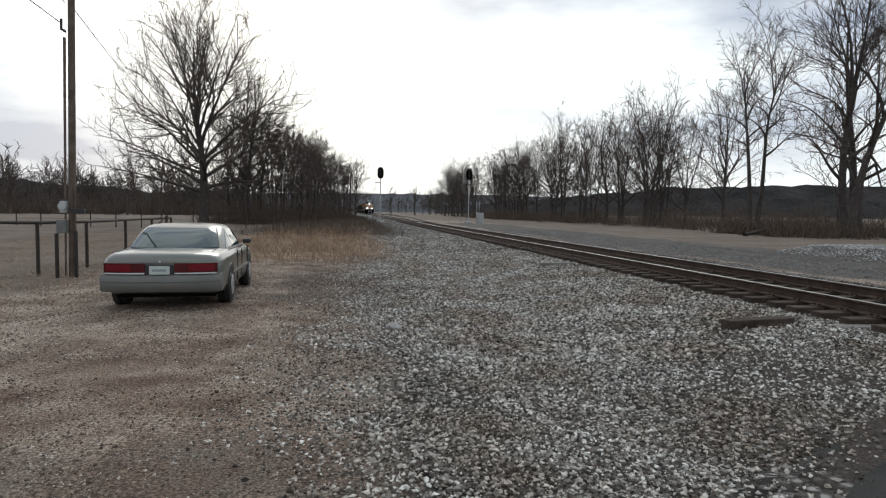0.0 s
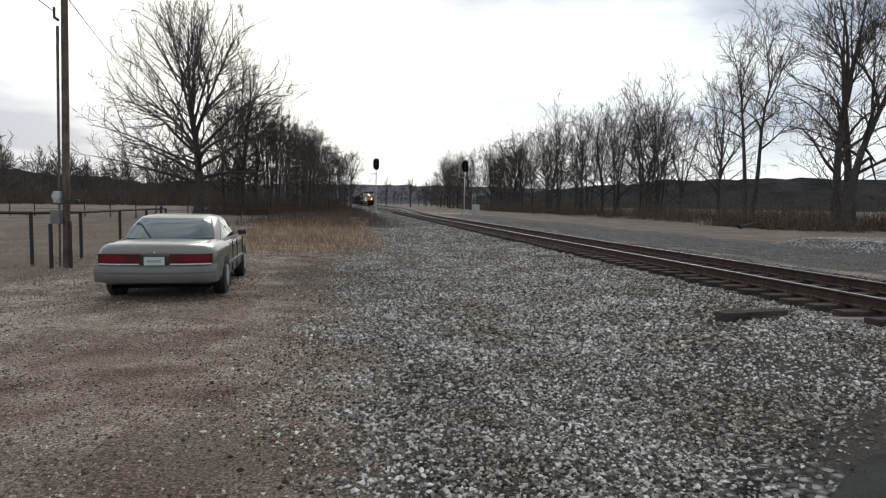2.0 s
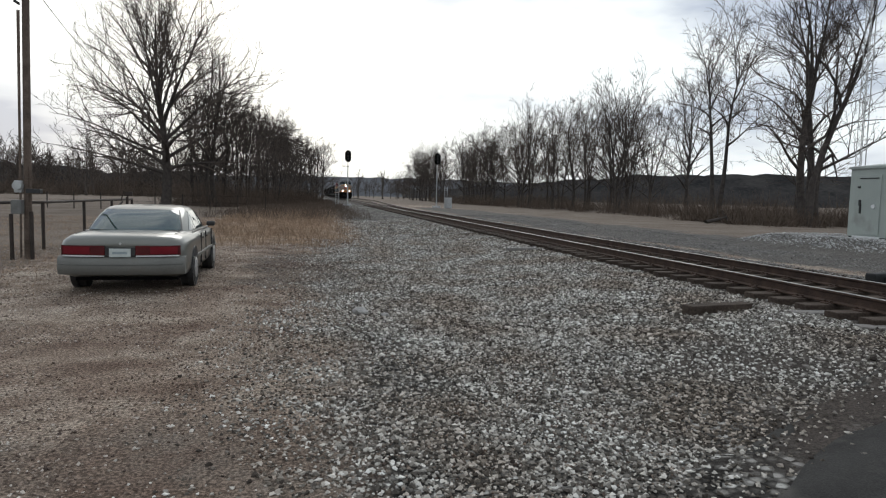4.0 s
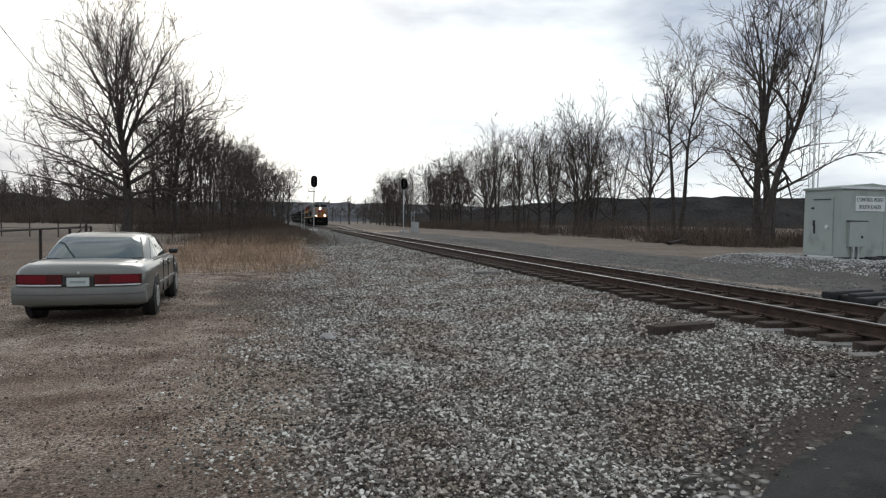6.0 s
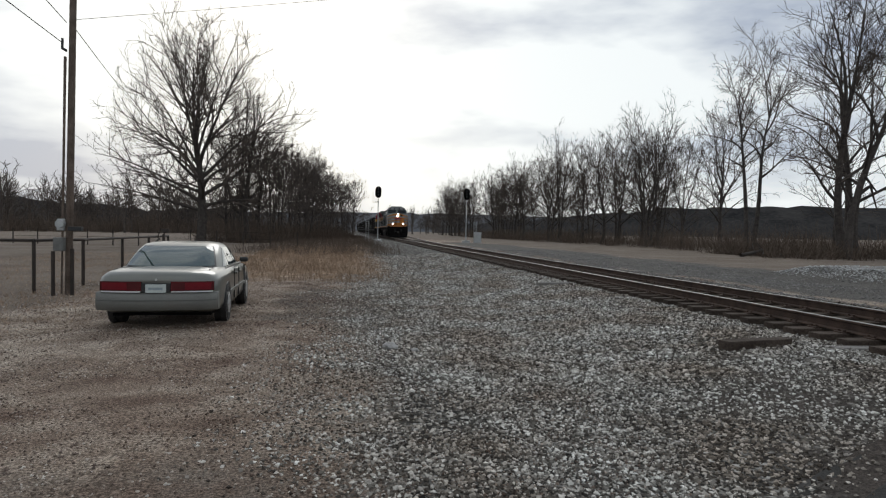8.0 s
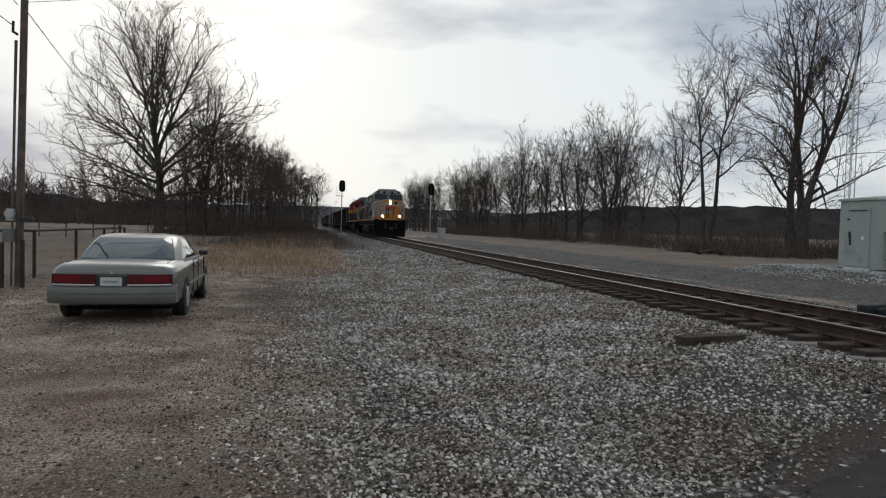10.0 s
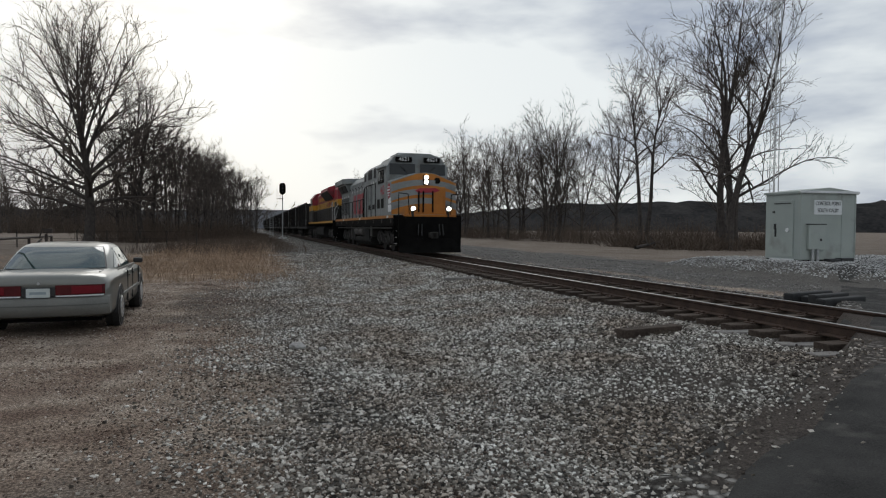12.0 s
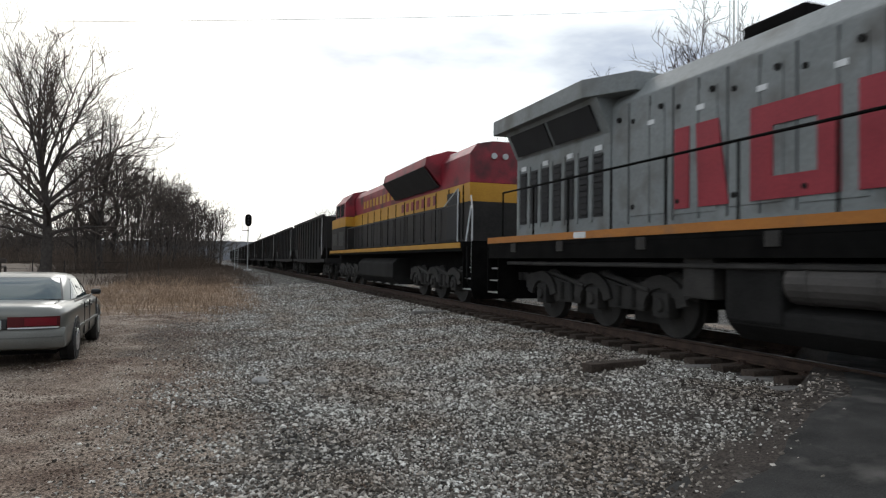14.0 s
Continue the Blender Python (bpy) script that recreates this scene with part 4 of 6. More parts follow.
    prof = ((0.32, 0.36), (0.07, 0.34), (0.015, 0.4), (0.0, 0.47), (0.012, 0.56), (0.04, 0.62), (0.1, 0.64), (0.32, 0.64))
    rings = [[bm.verts.new((x, y, z)) for y, z in prof] for x in np.linspace(-0.965, 0.965, 17)]
    for p, q in zip(rings[:-1], rings[1:]):
        for k in range(len(prof)):
            bm.faces.new((p[k], p[(k + 1) % len(prof)], q[(k + 1) % len(prof)], q[k]))
    bm.faces.new(rings[0]), bm.faces.new(rings[-1])
    bmesh.ops.recalc_face_normals(bm, faces=bm.faces)
    bumper = shade_smooth(part("rear_bumper", bm, M_BUMPER, C), 50)
    bm = B()
    bar(bm, -0.94, 0.94, 12, -0.004, 0.02, 0.5, 0.515)
    part("bumper_groove", bm, M_TANKTRIM, bumper)
    bm = B()
    slab(bm, [(-0.9, 0.32), (-0.9, 0.6), (0.9, 0.6), (0.9, 0.32)], "y", 5.15, 5.42, 0.05)
    part("front_bumper", bm, M_BUMPER, C)
    bm = B()
    box(bm, -0.225, 0.225, 0.04, 0.1, 0.645, 0.79, 0.01)
    part("plate_recess", bm, M_DARKTRIM, C)
    bm = B()
    box(bm, -0.16, 0.16, 0.026, 0.045, 0.635, 0.775, 0.004)
    pl = part("licence_plate", bm, M_PLATE, C, "white licence plate")
    bm = B()
    box(bm, -0.11, 0.11, 0.022, 0.03, 0.685, 0.725)
    part("plate_bar", bm, M_PLATEINK, pl)
    bm = B()
    rod(bm, (0, 0.052, 0.85), (0, 0.07, 0.85), 0.02, 0.02, 10)
    part("boot_lock", bm, M_CHROME, C)
    bm = B()
    for s in (-1, 1):
        box(bm, s * 0.77 - 0.005, s * 0.77 + 0.005, 0.46, 0.94, 0.97, 0.998)
    box(bm, -0.77, 0.77, 0.94, 0.95, 0.99, 1.008)
    part("boot_gap", bm, M_DARKTRIM, C)
    bm = B()
    box(bm, -0.8, 0.8, 0.5, 5.0, 0.2, 0.45)
    part("underbody", bm, M_BLACK, C)
    for o in C.children_recursive:                      # the tail is rounded in plan
        if o.type == "MESH":
            for v in o.data.vertices:
                if v.co.y < 0.7:
                    v.co.y += 0.17 * min(1.0, abs(v.co.x) / 0.96) ** 3 * (1 - max(0.0, v.co.y) / 0.7)
    return C


sedan(pose(-2.91, 10.58, on_ground(-2.9, 12.2) + 0.0, 0, 0, 2.2) @ Matrix.Scale(0.945, 4))

# ---- signal hut ----
M_HUT = surface("pale_green_grey_paint", (0.3, 0.335, 0.31), (0.37, 0.405, 0.375), 1.0, 0.6, bump=0.04, fine=30, spots=(0.25, 0.265, 0.24), spot_scale=1.2, spot_amount=0.25)
M_SIGN = surface("sign_white", (0.58, 0.6, 0.6), (0.7, 0.72, 0.72), 3, 0.55, bump=0.02)
M_INK = surface("sign_black", (0.03, 0.035, 0.035), (0.05, 0.055, 0.055), 5, 0.6, bump=0)


def signal_hut():
    """Local x runs along the long face, y along the depth; the long face looks to -y and the door face to -x."""
    H = thing("signal_hut", pose(19.55, 19.05, 0.45, 0, 0, -0.5) @ Matrix.Diagonal((1, 1, 1.08, 1)), "pale green-grey steel signal hut on a bed of white stone", "hut")
    bm = B()
    box(bm, 0, 2.62, 0, 1.68, 0.06, 2.36, 0.01)
    part("shell", bm, M_HUT, H)
    bm = B()
    slab(bm, [(-0.06, 2.34), (-0.06, 2.42), (1.31, 2.56), (2.68, 2.42), (2.68, 2.34)], "y", -0.06, 1.74, 0.008)
    part("roof", bm, M_HUT, H)
    bm = B()
    box(bm, -0.08, 2.7, -0.08, -0.05, 2.36, 2.44, 0.005)
    part("eave_trim", bm, M_WHITE, H, "pale metal edge along the roof")
    bm = B()
    box(bm, 0.02, 2.6, 0.02, 1.66, -0.25, 0.08)
    part("base_skid", bm, M_BLACK, H)
    bm = B()
    box(bm, -0.035, 0.0, 0.3, 1.3, 0.14, 2.12, 0.008)
    d = part("door", bm, M_HUT, H)
    bm = B()
    box(bm, -0.06, -0.035, 0.4, 1.2, 2.0, 2.03)
    part("drip_strip", bm, M_DARKTRIM, d)
    for y, z, w, hh in ((1.15, 1.2, 0.04, 0.1), (1.12, 1.0, 0.03, 0.16), (1.22, 1.72, 0.05, 0.03)):
        bm = B()
        box(bm, -0.075, -0.035, y - w, y + w, z - hh, z + hh, 0.006)
        part("latch", bm, M_DARKTRIM, d)
    bm = B()
    rod(bm, (-0.08, 0.55, 1.08), (-0.035, 0.55, 1.08), 0.07, 0.07, 12)
    part("padlock", bm, M_WHITE, d, "bright metal padlock")
    bm = B()
    box(bm, -0.1, 0.0, 0.25, 1.35, 0.02, 0.08)
    part("threshold", bm, M_WHITE, H)
    bm = B()
    box(bm, 0.62, 1.92, -0.02, 0.0, 1.62, 2.12, 0.004)
    s = part("sign", bm, M_SIGN, H, "white sign with black lettering")
    lettering("sign_lettering", "CONTROL POINT", 0.165, Matrix.Translation((1.27, -0.025, 2.0)) @ FRONT @ Matrix.Diagonal((0.9, 1.15, 1, 1)), M_INK, s)
    lettering("sign_lettering", "SOUTH DALBY", 0.165, Matrix.Translation((1.27, -0.025, 1.76)) @ FRONT @ Matrix.Diagonal((0.9, 1.15, 1, 1)), M_INK, s)
    bm = B()
    box(bm, 0.3, 1.05, -0.12, 0.0, 0.42, 1.28, 0.012)
    c = part("meter_cabinet", bm, M_HUT, H)
    bm = B()
    box(bm, 0.26, 1.09, -0.14, 0.0, 1.27, 1.3)
    part("cabinet_hood", bm, M_DARKTRIM, c)
    bm = B()
    rod(bm, (0.85, -0.13, 0.75), (0.85, -0.11, 0.75), 0.05, 0.05, 10)
    part("cabinet_latch", bm, M_DARKTRIM, c)
    for x in (0.5, 0.72):
        bm = B()
        rod(bm, (x, -0.1, -0.3), (x, -0.1, 0.43), 0.055, 0.055, 12)
        part("conduit", bm, M_STEELGREY, H)
    for x in (0.03, 2.59, 1.95):
        bm = B()
        box(bm, x - 0.025, x + 0.025, -0.018, 0.0, 0.1, 2.33)
        part("corner_trim", bm, M_HUT, H)
    return H


signal_hut()


def low_box(x, y, w, d, h, label):
    bm = B()
    box(bm, -w / 2, w / 2, -d / 2, d / 2, -0.03, h, 0.03)
    o = tagged(part("cable_cover", bm, M_DARKTRIM), label, "cover")
    o.matrix_world = pose(x, y, on_ground(x, y))


low_box(20.6, 18.6, 0.5, 0.3, 0.12, "flat dark cable cover beside the signal hut")
low_box(21.3, 18.7, 0.6, 0.3, 0.14, "flat dark cable cover beside the signal hut")


# ---- lattice mast behind the hut ----
def mast(x, y, tall):
    T = thing("radio_mast", pose(x, y, on_ground(x, y)), "thin galvanised lattice radio mast behind the hut", "mast")
    legs = [(0.16 * math.cos(a), 0.16 * math.sin(a)) for a in (0.5, 2.6, 4.7)]
    for a, c in legs:
        bm = B()
        rod(bm, (a, c, -0.2), (a, c, tall), 0.022, 0.022, 5)
        part("leg", bm, M_STEELGREY, T)
    bm = B()
    for k in range(int(tall / 0.4)):
        for i in range(3):
            p, q = legs[i], legs[(i + 1) % 3]
            rod(bm, (*p, k * 0.4), (*q, k * 0.4 + 0.4), 0.009, 0.009, 3)
    part("lattice", bm, M_STEELGREY, T)
    bm = B()
    rod(bm, (0.62, 0.2, -0.2), (0.62, 0.2, tall * 0.8), 0.03, 0.03, 6)
    part("side_pole", bm, M_STEELGREY, T)


mast(29.5, 30.8, 26)


# ---- signals ----
def signal(x, y, z, tall, arm, label):
    S = thing("railway_signal", pose(x, y, z), label, "signal", "signals at the switch")
    bm = B()
    rod(bm, (0, 0, -0.4), (0, 0, tall), 0.08, 0.06, 10)
    part("mast", bm, M_STEELGREY, S)
    bm = B()
    box(bm, -0.5, 0.5, -0.5, 0.5, -0.4, 0.15, 0.02)
    part("foundation", bm, M_STEELGREY, S)
    bm = B()
    slab(bm, [(0.42 * math.cos(a), tall + 0.0 + 0.42 * math.sin(a)) for a in np.linspace(0, math.pi, 9)] +
         [(0.42 * math.cos(a), tall - 0.75 + 0.42 * math.sin(a)) for a in np.linspace(math.pi, 2 * math.pi, 9)], "y", -0.32, -0.28)
    head = part("target", bm, M_BLACK, S)
    for k in range(3):
        bm = B()
        rod(bm, (0, -0.6, tall + 0.05 - k * 0.4), (0, -0.3, tall + 0.05 - k * 0.4), 0.13, 0.12, 12)
        part("lens_hood", bm, M_LOUVRE, head)
    bm = B()
    box(bm, -0.75, 0.15, -0.2, 0.3, tall - 1.75, tall - 1.68)
    part("platform", bm, M_BLACK, S)
    bm = B()
    for sx in (-0.7, -0.25):
        rod(bm, (sx, 0.3, tall - 1.7), (sx, 0.3, tall - 0.4), 0.02, 0.02, 5)
    for k in range(3):
        rod(bm, (-0.7, 0.3, tall - 1.3 + k * 0.4), (-0.25, 0.3, tall - 1.3 + k * 0.4), 0.015, 0.015, 5)
    part("guard_rail", bm, M_STEELGREY, S)
    bm = B()
    for sx in (arm, arm + 0.42 * (1 if arm > 0 else -1)):
        rod(bm, (sx, 0.4, -0.2), (sx, 0.4, tall * 0.42), 0.025, 0.025, 5)
    for k in range(int(tall * 0.42 / 0.3)):
        rod(bm, (arm, 0.4, k * 0.3 + 0.2), (arm + 0.42 * (1 if arm > 0 else -1), 0.4, k * 0.3 + 0.2), 0.018, 0.018, 4)
    part("ladder", bm, M_STEELGREY, S)


signal(4.45, 89, 0.15, 7.0, -1.2, "tall black-headed railway signal on a grey mast with a ladder")
signal(16.75, 89, 0.15, 7.0, 1.2, "tall black-headed railway signal beside the siding")


def equipment_case(x, y):
    E = thing("equipment_case", pose(x, y, on_ground(x, y)), "small white equipment case at the foot of a signal", "case")
    bm = B()
    box(bm, -0.5, 0.5, -0.3, 0.3, 0.1, 1.5, 0.02)
    part("case_body", bm, M_STEELGREY, E)
    bm = B()
    box(bm, -0.55, 0.55, -0.35, 0.35, -0.1, 0.1)
    part("plinth", bm, M_STEELGREY, E)


equipment_case(18.6, 90)


# ---- utility pole, meter and fence ----
M_TANKGREY = surface("weathered_grey_box", (0.1, 0.1, 0.095), (0.18, 0.18, 0.172), 4, 0.7, bump=0.1)


def utility_pole():
    U = thing("utility_pole", pose(-6.53, 16.6, 0, 0.0, 0.9, 0), "weathered wooden utility pole with an electric meter", "utility pole")
    bm = B()
    rod(bm, (0, 0, -0.4), (0, 0, 11.5), 0.085, 0.07, 14)
    part("pole", bm, M_POLE, U)
    bm = B()
    rod(bm, (-0.12, -0.09, 0), (-0.12, -0.09, 5.6), 0.022, 0.035, 8)
    rod(bm, (0.09, -0.08, 0), (0.09, -0.08, 2.2), 0.02, 0.025, 8)
    part("conduit", bm, M_POLE, U)
    bm = B()
    box(bm, -0.26, -0.04, -0.26, -0.08, 1.02, 1.34, 0.015)
    part("breaker_box", bm, M_TANKGREY, U, "grey breaker box")
    bm = B()
    rod(bm, (-0.14, -0.24, 1.66), (-0.14, -0.1, 1.66), 0.095, 0.1, 18)
    box(bm, -0.22, -0.06, -0.18, -0.08, 1.5, 1.78, 0.015)
    me = part("meter", bm, M_STEELGREY, U, "round glass electric meter")
    bm = B()
    box(bm, -0.09, -0.06, -0.4, -0.13, 5.7, 5.75)
    rod(bm, (-0.07, -0.38, 5.7), (-0.07, -0.38, 5.95), 0.03, 0.03, 8)
    part("wire_bracket", bm, M_DARKTRIM, U)
    bm = B()
    box(bm, 0.05, 0.35, -0.25, -0.1, 1.5, 1.6, 0.01)
    part("small_junction", bm, M_DARKTRIM, U)


utility_pole()


def wire(p, q, sag, label, r=0.012):
    bm = B()
    pts = [Vector(p).lerp(Vector(q), i / 16) - Vector((0, 0, sag * 4 * (i / 16) * (1 - i / 16))) for i in range(17)]
    for a, c in zip(pts[:-1], pts[1:]):
        rod(bm, a, c, r, r, 4)
    return tagged(part("overhead_wire", bm, M_BLACK), label, "wire", "overhead wires")


M_PIPE = surface("dark_rusty_pipe", (0.02, 0.017, 0.015), (0.06, 0.045, 0.038), 4, 0.75, 0.2, 0.2, 50)


def pipe_fence():
    F = thing("pipe_fence", pose(0, 0, 0), "dark rusty pipe fence with one top rail", "fence")
    places = [(-13.0, 16.1), (-10.6, 16.5), (-7.48, 17.02), (-6.95, 18.6), (-7.05, 22.0), (-7.1, 25.0), (-7.2, 28.0)]
    for x, y in places:
        bm = B()
        rod(bm, (x, y, -0.2), (x, y, 1.24), 0.045, 0.045, 8)
        part("post", bm, M_PIPE, F)
    for (a, c), (d, e) in zip(places[:-1], places[1:]):
        bm = B()
        rod(bm, (a, c, 1.25), (d, e, 1.25), 0.038, 0.038, 8)
        part("rail", bm, M_PIPE, F)
    bm = B()
    rod(bm, (-7.05, 22.0, 0.0), (-6.6, 24.5, 1.2), 0.035, 0.035, 6)
    part("brace", bm, M_PIPE, F)


pipe_fence()


def short_post(x, y, tall, label):
    bm = B()
    rod(bm, (0, 0, -0.2), (0, 0, tall), 0.045, 0.045, 8)
    o = tagged(part("bollard", bm, M_PIPE), label, "post")
    o.matrix_world = pose(x, y, on_ground(x, y))


short_post(-6.75, 16.3, 1.05, "short dark steel post guarding the utility pole")
short_post(-6.35, 16.35, 1.1, "short dark steel post guarding the utility pole")


def hydrant(x, y):
    V = thing("yard_hydrant", pose(x, y, on_ground(x, y)), "black yard hydrant with a lever handle by the fence", "hydrant")
    bm = B()
    rod(bm, (0, 0, -0.1), (0, 0, 1.35), 0.05, 0.05, 8)
    part("standpipe", bm, M_PIPE, V)
    bm = B()
    box(bm, -0.08, 0.2, -0.05, 0.05, 1.38, 1.54, 0.02)
    part("head", bm, M_PIPE, V)
    bm = B()
    rod(bm, (-0.1, 0, 1.58), (-0.22, 0, 1.2), 0.02, 0.02, 6)
    part("lever", bm, M_PIPE, V)


hydrant(-6.9, 26.2)


def field_fence():
    F = thing("field_fence", pose(0, 0, 0), "low wire fence on thin posts at the field's edge", "fence")
    for k in range(12):
        x, y = -28 + k * 2.2, 60 - k * 0.6
        bm = B()
        rod(bm, (x, y, -0.2), (x, y, 1.35), 0.05, 0.045, 6)
        part("post", bm, M_PIPE, F)
    for z in (0.7, 1.25):
        bm = B()
        rod(bm, (-28, 60, z), (-3.8, 53.4, z), 0.012, 0.012, 4)
        part("strand", bm, M_PIPE, F)


field_fence()


# ---- loose things by the track ----
def timber(x, y, z, l, w, h, turn, label, material=M_TIE):
    bm = B()
    box(bm, -l / 2, l / 2, -w / 2, w / 2, 0, h, 0.015)
    for v in bm.verts:
        v.co += Vector((noise.noise(v.co * 3), noise.noise(v.co * 3 + Vector((5, 0, 0))), 0)) * 0.015
    o = tagged(part("old_timber", bm, material), label, "timber", "old ties by the track")
    o.matrix_world = pose(x, y, z, 0, 0, turn)


M_OLDWOOD = surface("bleached_tie_wood", (0.13, 0.12, 0.11), (0.27, 0.255, 0.24), 3, 0.9, bump=0.6, fine=40)
timber(5.38, 7.78, on_ground(5.2, 7.7) - 0.06, 1.05, 0.2, 0.17, 10, "old dark tie end half buried in the stone")
timber(6.55, 7.42, on_ground(6.55, 7.42) - 0.045, 0.62, 0.2, 0.07, -6, "bleached end of a wooden tie", M_OLDWOOD)
timber(6.58, 6.38, on_ground(6.58, 6.38) - 0.05, 0.5, 0.22, 0.08, -20, "bleached end of a wooden tie at the crossing", M_OLDWOOD)
timber(6.38, 5.8, on_ground(6.38, 5.8) - 0.045, 0.4, 0.2, 0.07, -6, "bleached end of a wooden tie at the crossing", M_OLDWOOD)
timber(5.7, 17.2, on_ground(5.7, 17.2), 0.9, 0.2, 0.08, 8, "weathered wooden board lying by the ties", M_OLDWOOD)


def crossing_mat(x, y, l, turn, label):
    M = thing("crossing_mat", pose(x, y, RAIL - 0.02, 0, 0, turn), label, "crossing mat", "rubber mats at the crossing")
    for k in range(4):
        bm = B()
        box(bm, -l / 2 + 0.11 * (k % 3), l / 2 - 0.09 * ((k * 2) % 3), k * 0.2, k * 0.2 + 0.17, -0.35, -0.02 + 0.05 * (k % 2), 0.03)
        part("rubber_strip", bm, M_RUBBER, M)


crossing_mat(10.25, 8.95, 1.3, 12, "torn black rubber crossing mat beside the far rail")


def loose_rock(x, y, s, turn):
    bm = B()
    bmesh.ops.create_icosphere(bm, subdivisions=2, radius=s)
    for v in bm.verts:
        v.co *= 1 + 0.35 * noise.noise(v.co * (1.2 / s))
        v.co.z *= 0.55
    o = tagged(part("rock", bm, M_OLDROCK), "pale loose rock lying on the dirt", "rock")
    o.matrix_world = pose(x, y, on_ground(x, y) + s * 0.3, 0, 0, turn)


M_OLDROCK = surface("pale_rock", (0.22, 0.21, 0.2), (0.42, 0.41, 0.39), 8, 0.85, bump=0.4, fine=50)
loose_rock(0.64, 8.85, 0.11, 20)
loose_rock(0.95, 8.6, 0.06, 80)
wire((-6.53, 16.5, 6.4), (-4.2, -10, 8.6), 0.2, "thin black wire running from the utility pole")
wire((-6.58, 16.3, 5.9), (-4.6, -10, 6.2), 0.2, "thin black wire running from the utility pole")
wire((-6.4, 16.7, 6.3), (-15.0, 60, 9.0), 0.4, "thin black service wire beyond the pole")
wire((-6.45, 16.62, 6.5), (29.5, 30.8, 17.4), 0.2, "thin black wire slung high over the track to the mast", 0.006)
# ---- train ----
M_GREY = surface("locomotive_grey_paint", (0.16, 0.174, 0.174), (0.245, 0.26, 0.256), 0.8, 0.6, bump=0.06, fine=20, spots=(0.12, 0.118, 0.11), spot_scale=1.6, spot_amount=0.4)
M_ORANGE = surface("faded_orange_paint", (0.3, 0.105, 0.01), (0.43, 0.16, 0.018), 1.2, 0.5, bump=0.05, fine=25, spots=(0.2, 0.1, 0.04), spot_scale=1.3, spot_amount=0.2)
M_RED = surface("faded_red_paint", (0.22, 0.014, 0.026), (0.33, 0.026, 0.04), 1.5, 0.55, bump=0.05, fine=25)
M_DEEPRED = surface("deep_red_paint", (0.16, 0.009, 0.018), (0.29, 0.018, 0.033), 1.2, 0.5, bump=0.05, fine=25, spots=(0.05, 0.012, 0.014), spot_scale=1.1, spot_amount=0.4)
M_YELLOW = surface("yellow_paint", (0.36, 0.17, 0.01), (0.5, 0.26, 0.022), 1.2, 0.5, bump=0.05, fine=25)
M_UNDER = surface("grimy_running_gear", (0.008, 0.0072, 0.0065), (0.04, 0.036, 0.032), 2.2, 0.8, bump=0.3, fine=40)
M_TANK = surface("dusty_tank_paint", (0.008, 0.0075, 0.007), (0.022, 0.021, 0.02), 1.5, 0.8, bump=0.15, fine=30, spec=0.15)
M_SEAM = surface("shaded_grey_seam", (0.08, 0.086, 0.085), (0.12, 0.127, 0.125), 2, 0.7, bump=0.05)
M_COALCAR = surface("sooty_car_steel", (0.0045, 0.004, 0.0038), (0.016, 0.013, 0.0115), 0.8, 0.85, bump=0.2, fine=20, spots=(0.03, 0.016, 0.011), spot_scale=0.7, spot_amount=0.25)
M_COAL = surface("coal", (0.008, 0.008, 0.008), (0.03, 0.03, 0.03), 3, 0.7, bump=0.8, fine=14)
M_RESERVOIR = surface("dusty_brown_steel", (0.035, 0.031, 0.028), (0.08, 0.072, 0.066), 1.5, 0.7, bump=0.15, fine=30)
M_CABGLASS = pane("cab_glass", (0.012, 0.016, 0.02), 0.08)
M_CABGLASS.node_tree.nodes["Principled BSDF"].inputs["Transmission Weight"].default_value = 0.1
M_CABGLASS.node_tree.nodes["Principled BSDF"].inputs["Coat Weight"].default_value = 0.0
M_CABGLASS.node_tree.nodes["Principled BSDF"].inputs["Specular IOR Level"].default_value = 0.3
M_LAMP = glow("headlight_lens", (1.0, 0.93, 0.8), 60.0)

TRAIN, LOCO_AXLES, CAR_AXLES = [], {}, {}


def wheel_mesh(radius, name):
    bm = B()
    for s in (-1, 1):
        rod(bm, (s * 0.68, 0, 0), (s * 0.715, 0, 0), radius + 0.028, radius + 0.02, 24)
        rod(bm, (s * 0.715, 0, 0), (s * 0.82, 0, 0), radius, radius - 0.006, 24)
        rod(bm, (s * 0.82, 0, 0), (s * 0.9, 0, 0), 0.16, 0.13, 12)
        for k in range(6):
            a = k * math.pi / 3
            rod(bm, (s * 0.815, 0.3 * radius * 2 * math.cos(a) * 0.9, 0.3 * radius * 2 * math.sin(a) * 0.9),
                (s * 0.826, 0.3 * radius * 2 * math.cos(a) * 0.9, 0.3 * radius * 2 * math.sin(a) * 0.9), 0.05, 0.05, 6)
    rod(bm, (-0.7, 0, 0), (0.7, 0, 0), 0.09, 0.09, 10)
    me = bpy.data.meshes.new(name)
    bm.to_mesh(me)
    bm.free()
    me.materials.append(M_UNDER)
    return me


LOCO_WHEEL, CAR_WHEEL = wheel_mesh(0.533, "wheelset"), wheel_mesh(0.457, "wheelset")


